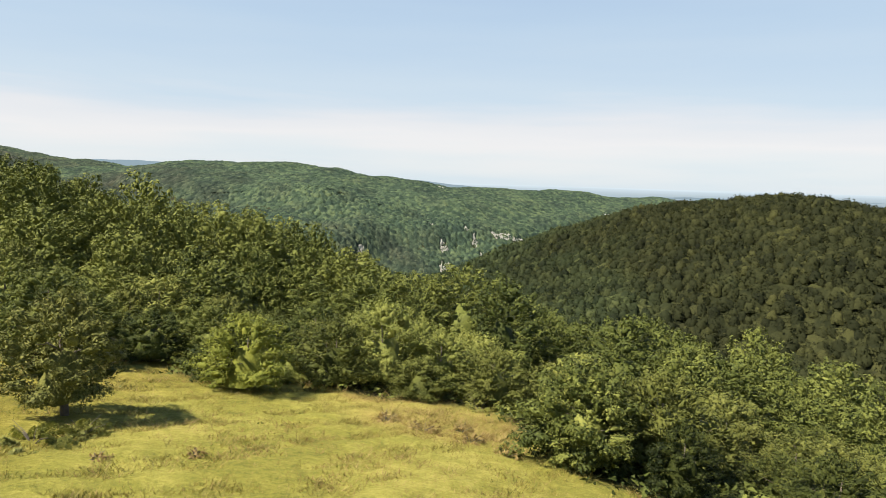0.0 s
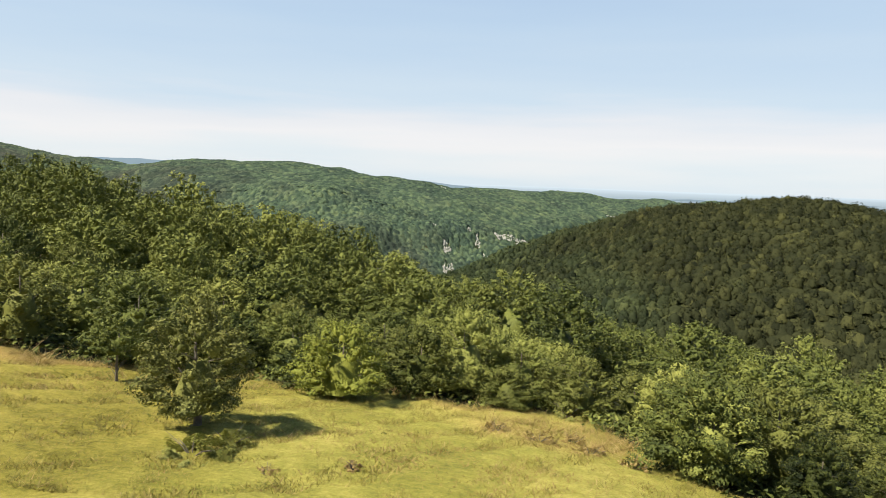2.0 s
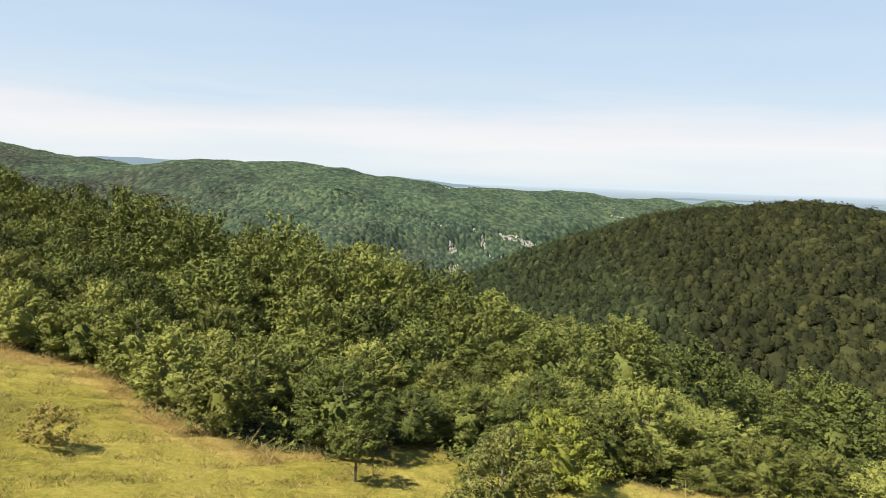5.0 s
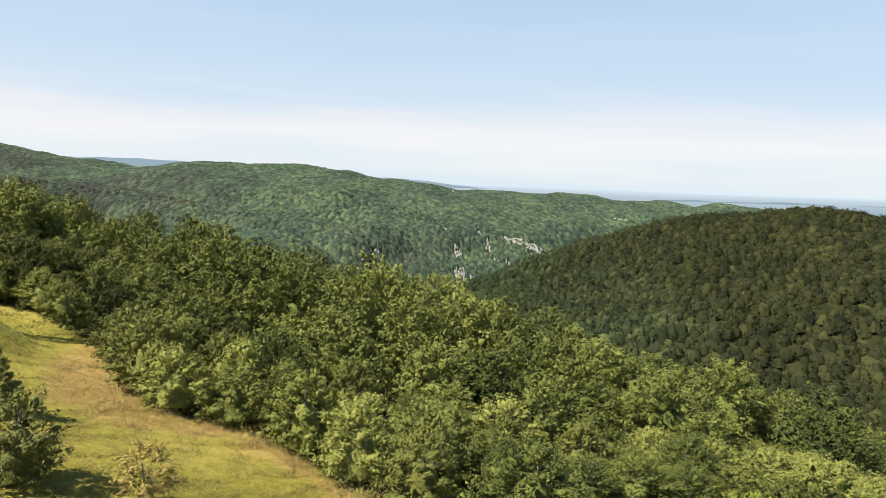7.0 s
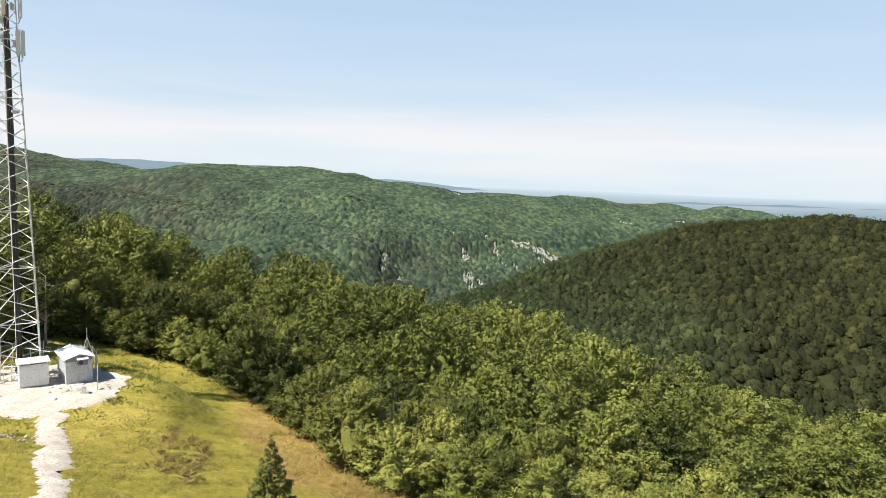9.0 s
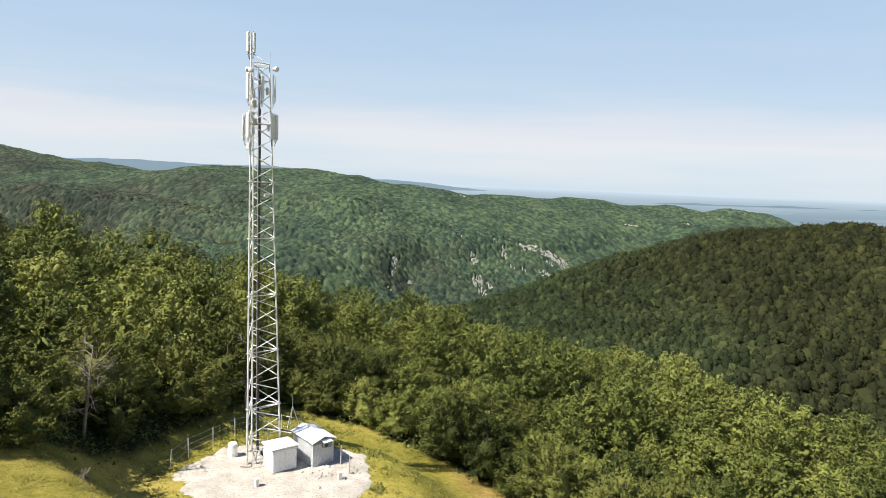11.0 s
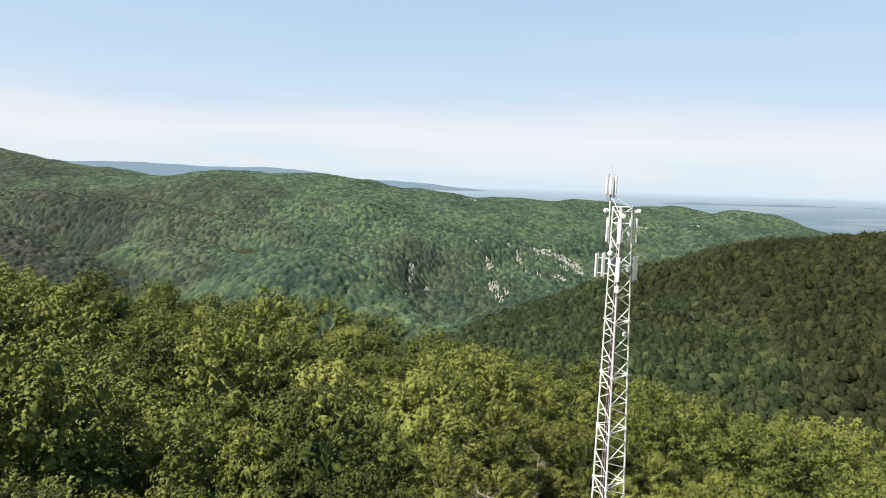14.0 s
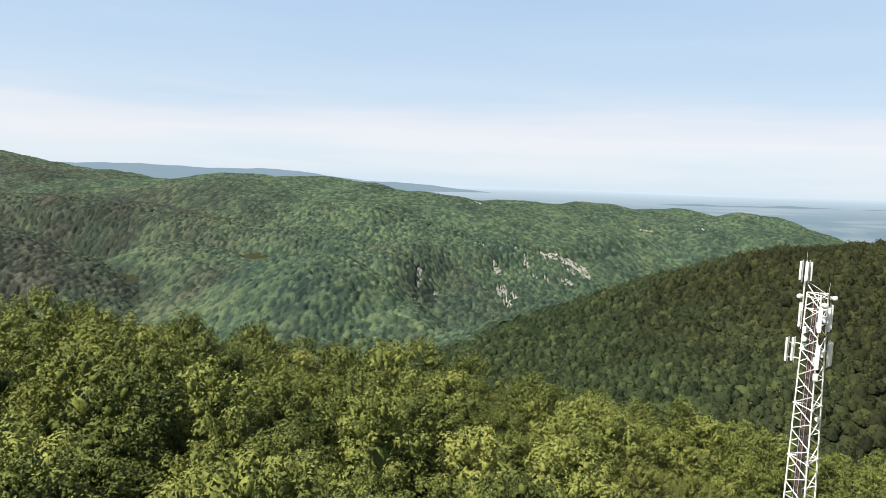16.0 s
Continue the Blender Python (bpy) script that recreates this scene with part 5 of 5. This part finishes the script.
def build_tray():
    root = new("cable_tray")
    a, b = Vector((-69.1, 45.75, 0.02)), Vector((-67.05, 45.28, -0.05))
    for s in (-0.14, 0.14):
        o = Vector((0.1, 0.35, 0)).normalized() * s
        rod("rail", a + o, b + o, 0.03, STEEL, root)
    for k in range(7):
        c = a.lerp(b, k / 6)
        o = Vector((0.1, 0.35, 0)).normalized() * 0.15
        rod("rung", c - o, c + o, 0.016, STEEL, root)
    for s in (-0.07, 0.0, 0.07):
        o = Vector((0.1, 0.35, 0)).normalized() * s + Vector((0, 0, 0.04))
        rod("cable", a + o, b + o, 0.025, CABLE, root)
    for k in (0.12, 0.55):
        c = a.lerp(b, k)
        rod("post", (c.x, c.y, PAD_Z), c, 0.03, STEEL, root)
    return tagged(root, "pale steel cable tray from the mast to the shed", "cable tray")


def build_drum():
    root = new("water_drum")
    turned("barrel", [(0.30, 0), (0.335, 0.03), (0.335, 0.32), (0.348, 0.335), (0.348, 0.355), (0.335, 0.37), (0.335, 0.68), (0.348, 0.695), (0.348, 0.715), (0.335, 0.73), (0.33, 0.95), (0.27, 1.04), (0.12, 1.07)], WHITE, root, pose(0, 0, 0), 24)
    turned("cap", [(0.07, 1.06), (0.075, 1.07), (0.075, 1.10), (0.06, 1.11)], ROOF, root, pose(0.08, 0, 0), 12)
    root.matrix_basis = pose(-71.2, 45.2, PAD_Z + 0.02)
    return tagged(root, "white plastic drum standing beside the mast", "drum")


def build_gantry():
    """Low tubular stand at the mast's foot, with cable coils."""
    root = new("cable_stand")
    p = Vector((-69.2, 43.4, PAD_Z))
    for x, y in ((0, 0), (1.2, 0.5), (0.0, 0.8), (1.2, 1.3)):
        rod("post", p + Vector((x, y, 0)), p + Vector((x, y, 1.35)), 0.03, GALV, root)
    for (x0, y0), (x1, y1) in (((0, 0), (1.2, 0.5)), ((0, 0.8), (1.2, 1.3)), ((0, 0), (0, 0.8)), ((1.2, 0.5), (1.2, 1.3))):
        rod("beam", p + Vector((x0, y0, 1.33)), p + Vector((x1, y1, 1.33)), 0.03, GALV, root)
        rod("beam", p + Vector((x0, y0, 0.7)), p + Vector((x1, y1, 0.7)), 0.02, GALV, root)
    for k in range(3):
        q = [(p.x + 0.6 + 0.28 * math.cos(t), p.y + 0.75 + 0.1 * k + 0.28 * math.sin(t) * 0.3, p.z + 0.95 + 0.28 * math.sin(t)) for t in np.linspace(0, 6.2, 18)]
        v, f = tube(q, [0.025] * 18, 6)
        mesh_object("coil", v, f, CABLE, root, smooth=True)
    return tagged(root, "low tubular steel stand with black cable coils", "stand")


def build_fence(points, name="wire_fence"):
    root = new(name)
    rng = np.random.default_rng(9)
    tops = []
    for x, y in points:
        z = float(height(x, y))
        lean = Vector((rng.uniform(-0.06, 0.06), rng.uniform(-0.06, 0.06), 1.45))
        rod("post", (x, y, z - 0.2), Vector((x, y, z)) + lean, 0.035, POST, root)
        tops.append(Vector((x, y, z)) + lean)
    for a, b in zip(tops, tops[1:]):
        for h in (0.08, 0.5, 0.95):
            rod("wire", a - Vector((0, 0, h)), b - Vector((0, 0, h)), 0.006, GALV, root)
    return tagged(root, "thin wire fence on weathered posts", "fence")


def build_tripod():
    root = new("antenna_tripod")
    x, y = -68.8, 52.6
    z = float(height(x, y))
    head = Vector((x, y, z + 2.1))
    for a in (0, 120, 240):
        rod("leg", (x + 0.75 * math.cos(radians(a)), y + 0.75 * math.sin(radians(a)), z - 0.05), head, 0.03, GALV, root)
    rod("mast_tube", head - Vector((0, 0, 0.4)), head + Vector((0, 0, 0.8)), 0.022, GALV, root)
    return tagged(root, "thin steel tripod behind the mast", "tripod")


build_shed()
build_cabinet()
build_tray()
build_drum()
build_gantry()
build_fence([(-62.6, 43.2), (-63.4, 44.6), (-64.3, 46.1), (-65.3, 47.7), (-66.4, 49.3), (-67.6, 50.6), (-69.3, 51.2), (-71.0, 50.3), (-72.2, 48.6), (-73.2, 46.8), (-74.2, 44.8), (-74.6, 42.8)])
build_tripod()
marker = new("marker_post")
box("post", 0.26, 0.26, 0.62, WHITE, marker, pose(0, 0, -0.05), 0.03)
box("cap", 0.3, 0.3, 0.06, WHITE, marker, pose(0, 0, 0.57), 0.015)
marker.matrix_basis = pose(-63.1, 42.4, PAD_Z, 0, 0, 30)
tagged(marker, "short white concrete marker post on the gravel", "post")
copy_thing(marker, pose(-68.2, 41.0, PAD_Z, 0, 0, 55))

def wobble(x, y):
    return 0.5 * np.sin(x * 1.7 + 1.2 * np.sin(y * 1.3)) * np.sin(y * 1.9 + 0.7 * np.sin(x * 2.1)) + 0.3 * np.sin(x * 4.3 + y * 3.1) * np.sin(y * 5.2 - x * 2.2)


def gravel_depth(x, y):
    """Positive on the gravel of the pad and of the track."""
    pad = (1 - np.hypot((x + 67.4) / 6.2, (y - 43.0) / 5.2)) * 4.5
    return np.maximum(pad + 0.75 * wobble(x * 0.55 + 1, y * 0.5), 0.66 - track_distance(x, y) - np.where(y < 38, np.clip(0.8 * np.sin(x * 1.9 + 2.2 * np.sin(y * 0.9)) * np.sin(y * 1.3 + np.sin(x * 2.1)) - 0.3, 0, 1), 0)) + 0.22 * wobble(x * 1.6, y * 1.3) + 0.18 * wobble(x * 3.7 + 2, y * 3.1)


def build_gravel():
    step = 0.22
    xs, ys = np.arange(-75, -48, step), np.arange(-20, 49.5, step)
    gx, gy = np.meshgrid(xs, ys)
    gx = gx + 0.06 * np.sin(gy * 9.1 + gx * 3)
    dep = gravel_depth(gx, gy)
    z = ground_z(gx, gy) + 0.045 + 0.012 * np.sin(gx * 5.1) * np.sin(gy * 4.7) + np.clip(dep, -0.3, 0.15) * 0.32
    i = np.arange(gx.size).reshape(gx.shape)
    ok = dep > -0.3
    cell = ok[:-1, :-1] & ok[:-1, 1:] & ok[1:, 1:] & ok[1:, :-1]
    faces = np.stack([i[:-1, :-1], i[:-1, 1:], i[1:, 1:], i[1:, :-1]], -1)[cell]
    ob = mesh_object("gravel_pad", np.stack([gx, gy, z], -1).reshape(-1, 3), faces, GRAVEL, smooth=True)
    tagged(ob, "bright white gravel pad with a worn track", "gravel", kind="structure")


build_gravel()


def build_rubble():
    """Loose stones over the gravel and in a heap beside the track."""
    rng = np.random.default_rng(17)
    bm0 = []
    for k in range(5):
        bm = bmesh.new()
        bmesh.ops.create_icosphere(bm, subdivisions=1, radius=1.0)
        v = np.array([tuple(q.co) for q in bm.verts]) * rng.uniform(0.6, 1.3, (len(bm.verts), 1))
        bm0.append((v * np.array([1, 0.8, 0.55]), np.array([[q.index for q in f.verts] for f in bm.faces])))
        bm.free()
    vs, fs, base = [], [], 0
    spots = []
    while len(spots) < 650:
        x, y = rng.uniform(-74, -53), rng.uniform(20, 48)
        if gravel_depth(x, y) > -0.15:
            spots.append((x, y, rng.uniform(0.02, 0.06)))
    for _ in range(60):
        spots.append((-62.0 + rng.normal() * 0.9, 33.0 + rng.normal() * 0.5, rng.uniform(0.05, 0.15)))
    for _ in range(60):
        spots.append((-63.5 + rng.normal() * 1.1, 43.1 + rng.normal() * 0.8, rng.uniform(0.06, 0.2)))
    for x, y, r in spots:
        v, f = bm0[rng.integers(0, 5)]
        a = rng.uniform(0, 6.28)
        c, s = math.cos(a), math.sin(a)
        q = np.stack([v[:, 0] * c - v[:, 1] * s, v[:, 0] * s + v[:, 1] * c, v[:, 2]], -1) * r + np.array([x, y, float(height(x, y)) + 0.05 + 0.2 * r])
        vs.append(q)
        fs.append(f + base)
        base += len(v)
    ob = mesh_object("rubble", np.concatenate(vs), np.concatenate(fs), GRAVEL)
    tagged(ob, "loose white stones on and beside the gravel", "stones", kind="stuff")


build_rubble()

# ---- lone trees, shrubs and grass of the meadow ----


def placed(ob, x, y, turn=0.0, sink=0.08):
    ob.matrix_basis = pose(x, y, float(height(x, y)) - sink, 0, 0, turn)
    return ob


LEAF_YELLOW = leaf_material("yellowing_leaves", [(0.0, (0.10, 0.085, 0.02)), (0.5, (0.20, 0.165, 0.04)), (1.0, (0.32, 0.25, 0.08))], own=True)
LEAF_PALE = leaf_material("pale_olive_leaves", [(0.0, (0.070, 0.078, 0.022)), (0.5, (0.175, 0.178, 0.052)), (1.0, (0.30, 0.285, 0.10))], own=True)
LEAF_LONE = leaf_material("lone_tree_leaves", [(0.0, (0.070, 0.078, 0.021)), (0.5, (0.200, 0.200, 0.056)), (1.0, (0.350, 0.325, 0.115))], own=True)
placed(tree("tree", 71, 3.95, 1.62, 0.4, 0.42, 12000, 0.095, 70, "lone young tree with ragged green crown in the meadow", leaf=LEAF_LONE, thick=0.11, core=0.42, puff=0.46), -14.1, 20.1)
placed(tree("tree", 72, 3.3, 2.0, 0.3, 0.42, 7000, 0.115, 66, "rounded yellow-green bush tree at the meadow's edge", leaf=LEAF_FRESH), -11.0, 28.6)
placed(tree("tree", 73, 4.1, 1.3, 0.05, 1.0, 6800, 0.115, 96, "dark conical young tree alone in the grass", leaf=LEAF_DARK, core=0.3, puff=0.5), -47.0, 30.2)
placed(tree("tree", 74, 3.4, 1.7, 0.1, 0.5, 4600, 0.125, 56, "rounded bright green young tree in the meadow", leaf=LEAF_PALE), -41.2, 23.3)
placed(tree("tree", 75, 2.6, 1.05, 0.1, 0.6, 2400, 0.10, 40, "small yellowing sapling in the dry meadow", leaf=LEAF_YELLOW, thick=0.05, core=0.3, puff=0.4), -36.4, 23.4)
placed(tree("tree", 79, 1.5, 0.75, 0.0, 0.5, 1400, 0.09, 32, "small yellowing sapling in the dry meadow", leaf=LEAF_YELLOW, thick=0.04, core=0.3, puff=0.4), -30.3, 22.5)
placed(tree("tree", 76, 2.7, 0.95, 1.1, 0.5, 1500, 0.11, 30, "slim sapling with a bare stem at the wood's edge", thick=0.05, core=0.3, puff=0.4), -19.6, 25.3)
placed(tree("tree", 77, 3.5, 2.1, 0.2, 0.5, 7500, 0.125, 72, "broad leafy young tree on the slope"), 2.9, 22.3)
placed(tree("tree", 78, 3.9, 1.8, 0.2, 0.6, 6800, 0.12, 66, "dark green young tree with upright shoots", leaf=LEAF_DARK), 6.3, 23.6)


def shrub(name, seed, wide, tall, n, size, mat, label, category="shrub"):
    """A low shrub: thin stems and many small leaves."""
    rng = np.random.default_rng(seed)
    root = new(name)
    for k in range(7):
        a = rng.uniform(0, 6.28)
        r = wide * rng.uniform(0.2, 0.8)
        v, f = (tube([(0, 0, -0.05), (math.cos(a) * r * 0.5, math.sin(a) * r * 0.5, tall * 0.55), (math.cos(a) * r, math.sin(a) * r, tall * 0.85)], [0.014, 0.01, 0.004], 5))
        mesh_object("stem", v, f, BARK, root)
    p, face, point = crown_points(rng, n, tall, wide, 0.0, 0.4, 30)
    v, f = leaves(rng, p, face, np.full(n, size), 0.5, point=point)
    mesh_object("foliage", v, f, mat, root)
    return tagged(root, label, category)


placed(shrub("shrub", 81, 1.5, 0.5, 6000, 0.09, FERN, "low green shrub in the grass under the lone tree"), -12.9, 16.8)
placed(shrub("shrub", 82, 1.0, 0.45, 3600, 0.09, FERN, "low green shrub in the grass under the lone tree"), -12.4, 18.2)
placed(shrub("shrub", 83, 0.35, 0.3, 240, 0.08, HEATH, "tiny dark brown shrub in the meadow"), -8.6, 17.2)
placed(shrub("shrub", 84, 0.45, 0.26, 260, 0.08, HEATH, "tiny dark brown shrub in the meadow"), -10.6, 15.9)
placed(shrub("shrub", 85, 0.5, 0.45, 320, 0.09, HEATH, "brown withered shrub in the dry grass"), -21.1, 17.6)
placed(shrub("shrub", 86, 1.7, 0.75, 1500, 0.13, FERN, "bright green fern thicket at the wood's edge", "fern"), -0.2, 30.6)
placed(shrub("shrub", 87, 1.2, 0.6, 900, 0.12, FERN, "bright green fern thicket at the wood's edge", "fern"), 1.4, 28.6)
for k, (bx_, by_, bw) in enumerate(((-57.8, 38.8, 1.5), (-56.0, 38.4, 1.3), (-57.0, 36.8, 1.6), (-55.0, 36.4, 1.4), (-56.2, 34.8, 1.5), (-54.4, 34.2, 1.2), (-55.4, 32.8, 1.3), (-53.6, 32.2, 0.9))):
    placed(shrub("shrub", 88 + k, bw * 1.15, 0.38, 900, 0.11, DRYGRASS if k % 2 else HEATH, "brown heather clump on the meadow slope", "heather"), bx_ + 1.8, by_)
for k, (bx_, by_, bw) in enumerate(((-4.2, 24.6, 0.9), (-2.6, 23.6, 1.1), (-0.9, 22.6, 0.8), (0.4, 21.6, 0.9), (-1.2, 24.2, 0.7))):
    placed(shrub("shrub", 120 + k, bw, 0.45, 500, 0.11, DRYGRASS, "dry golden weeds on the meadow slope", "weeds"), bx_, by_)
placed(shrub("shrub", 97, 0.8, 0.5, 600, 0.11, FERN, "low green weeds beside the gravel", "weeds"), -60.4, 41.2)
placed(shrub("shrub", 98, 0.9, 0.35, 600, 0.11, FERN, "low green weeds beside the gravel", "weeds"), -61.9, 34.0)


def bare_tree(seed, tall, spread, lean, label):
    """A dead tree: pale bare trunk and forking twigs."""
    rng = np.random.default_rng(seed)
    root = new("dead_tree")
    line = [np.array((lean[0] * u, lean[1] * u, tall * u * 0.9)) for u in np.linspace(0, 1, 6)]
    v, f = tube(line, [0.10 * (1.1 - u) + 0.012 for u in np.linspace(0, 1, 6)], 7)
    mesh_object("trunk", v, f, DEADWOOD, root, smooth=True)
    for k in range(26):
        s = line[0] + (line[-1] - line[0]) * rng.uniform(0.25, 1)
        d = unit(rng.normal(size=3) + np.array((0, 0, 0.6)))
        ln = spread * rng.uniform(0.4, 1.0)
        m_ = s + d * ln * 0.5
        e = m_ + unit(d + rng.normal(size=3) * 0.5) * ln * 0.55
        pieces = [tube([s, m_, e], [0.03, 0.018, 0.006], 5)]
        for _ in range(4):
            e2 = m_ + unit(d + rng.normal(size=3) * 0.8) * ln * 0.5
            pieces.append(tube([m_, e2], [0.013, 0.004], 4))
        v, f = joined(pieces)
        mesh_object("branch", v, f, DEADWOOD, root)
    return tagged(root, label, "tree", "dead trees in the wood")


placed(bare_tree(101, 7.2, 2.5, (1.3, -0.9), "bare grey dead tree leaning out of the wood"), -79.4, 41.0)
placed(bare_tree(102, 7.6, 1.5, (0.2, 0.1), "bare grey dead tree among green crowns"), -102.8, 77.6)
placed(bare_tree(103, 6.8, 1.3, (0.3, -0.2), "bare grey dead tree among green crowns"), -73.2, 54.0)
placed(bare_tree(104, 6.6, 1.4, (-0.3, 0.2), "bare grey dead tree among green crowns"), -93.0, 62.0)
fallen = placed(bare_tree(105, 2.2, 0.7, (0.9, 0.2), "fallen dead branch lying on the grass"), -76.6, 36.5)
fallen.matrix_basis = fallen.matrix_basis @ pose(0, 0, 0.1, 62, 0, 0)


def build_grass():
    """Single blades in tufts over the open meadow; dry gold ones near the wood and in patches."""
    rng = np.random.default_rng(23)
    n = 760000
    x = rng.uniform(-80, 6, n)
    y = 13 + (46 - 13) * rng.uniform(0, 1, n) ** 1.35
    gap = border(x) - y
    tuft = np.sin(x * 2.3 + 2 * np.sin(y * 1.1)) * np.sin(y * 2.7 + np.sin(x * 1.9)) + 0.5 * np.sin(x * 6.1 + y * 2) * np.sin(y * 5.3)
    dens = np.clip(0.62 + 0.34 * tuft, 0.2, 1) * np.interp(y, [16, 28, 46], [1, 0.7, 0.4])
    keep = (gap > -0.6) & (gravel_depth(x, y) < 0.12) & (rng.uniform(0, 1, n) < dens) & (x > -80 - 0.2 * y)
    x, y, gap, tuft = x[keep], y[keep], gap[keep], tuft[keep]
    z = height(x, y) + 0.0
    big = np.sin(x / 4.1 + np.sin(y / 3.0)) * np.sin(y / 3.4 + np.sin(x / 5.2))
    dry = dryness(x, y)
    is_dry = rng.uniform(0, 1, len(x)) < dry * 0.9 + 0.3 * (big > 0.45) + 0.08
    tall = rng.uniform(0.04, 0.12, len(x)) * (1 + 0.5 * np.clip(tuft, 0, 1)) * np.where(is_dry, 1.35, 1.0) * (1 + 2.6 * dry * np.clip(tuft, 0, 1)) * np.interp(y, [14, 26], [0.5, 1.0])
    a = rng.uniform(0, 2 * np.pi, len(x))
    wide = rng.uniform(0.008, 0.02, len(x))
    lean = rng.normal(size=(len(x), 2)) * 1.6 * tall[:, None]
    p = np.stack([x, y, z - 0.05], -1)
    u = np.stack([np.cos(a) * wide, np.sin(a) * wide, np.zeros(len(x))], -1)
    tip = p + np.stack([lean[:, 0], lean[:, 1], tall + 0.05], -1)
    v = np.stack([p - u, p + u, tip], 1)
    for name, sel, mat, label in (("meadow_grass", ~is_dry, GRASS, "sunlit yellow-green meadow grass"), ("dry_grass", is_dry, DRYGRASS, "dry golden grass in strips along the wood")):
        q = v[sel].reshape(-1, 3)
        ob = mesh_object(name, q, np.arange(len(q)).reshape(-1, 3), mat)
        tagged(ob, label, "grass", kind="stuff")


build_grass()


def build_weeds():
    """Rough green weeds: upright leaves in clumps, thick round the compound and thin over the slope."""
    rng = np.random.default_rng(61)
    n = 5200
    x = np.concatenate([rng.uniform(-80, -56, n), rng.uniform(-58, -4, n)])
    y = np.concatenate([rng.uniform(30, 58, n), rng.uniform(15, 52, n)])
    gap = border(x) - y
    rough = np.sin(x * 0.9 + 1.3 * np.sin(y * 0.5)) * np.sin(y * 0.8 + np.sin(x * 0.7))
    close = np.exp(-((x + 67) / 9) ** 2 - ((y - 47) / 9) ** 2)
    keep = (gap > -1.5) & (gravel_depth(x, y) < -0.1) & (rng.uniform(0, 1, 2 * n) < np.clip(np.interp(y, [20, 32], [0.008, 0.10]) + 0.45 * close + np.interp(y, [20, 32], [0.02, 0.22]) * rough, 0.005, 1))
    x, y, close = x[keep], y[keep], close[keep]
    many = 16
    wide = (0.16 + 0.22 * rng.uniform(0, 1, len(x)))[:, None]
    px = (x[:, None] + rng.normal(size=(len(x), many)) * wide).ravel()
    py = (y[:, None] + rng.normal(size=(len(x), many)) * wide).ravel()
    tall = (np.repeat(0.08 + 0.10 * close, many) * rng.uniform(0.5, 1.5, len(px)))
    a = rng.uniform(0, 2 * np.pi, len(px))
    p = np.stack([px, py, height(px, py) - 0.04], -1)
    u = np.stack([np.cos(a), np.sin(a), np.zeros(len(px))], -1) * (0.03 + 0.12 * tall)[:, None]
    tip = p + np.stack([rng.normal(size=len(px)) * tall * 0.5, rng.normal(size=len(px)) * tall * 0.5, tall], -1)
    v = np.stack([p - u + (tip - p) * 0.35, p + u + (tip - p) * 0.45, tip, p], 1)
    ob = mesh_object("weeds", v.reshape(-1, 3), np.arange(len(px) * 4).reshape(-1, 4)[:, [3, 1, 2, 0]], FERN)
    tagged(ob, "rough green weeds in clumps over the meadow", "weeds", kind="stuff")


build_weeds()
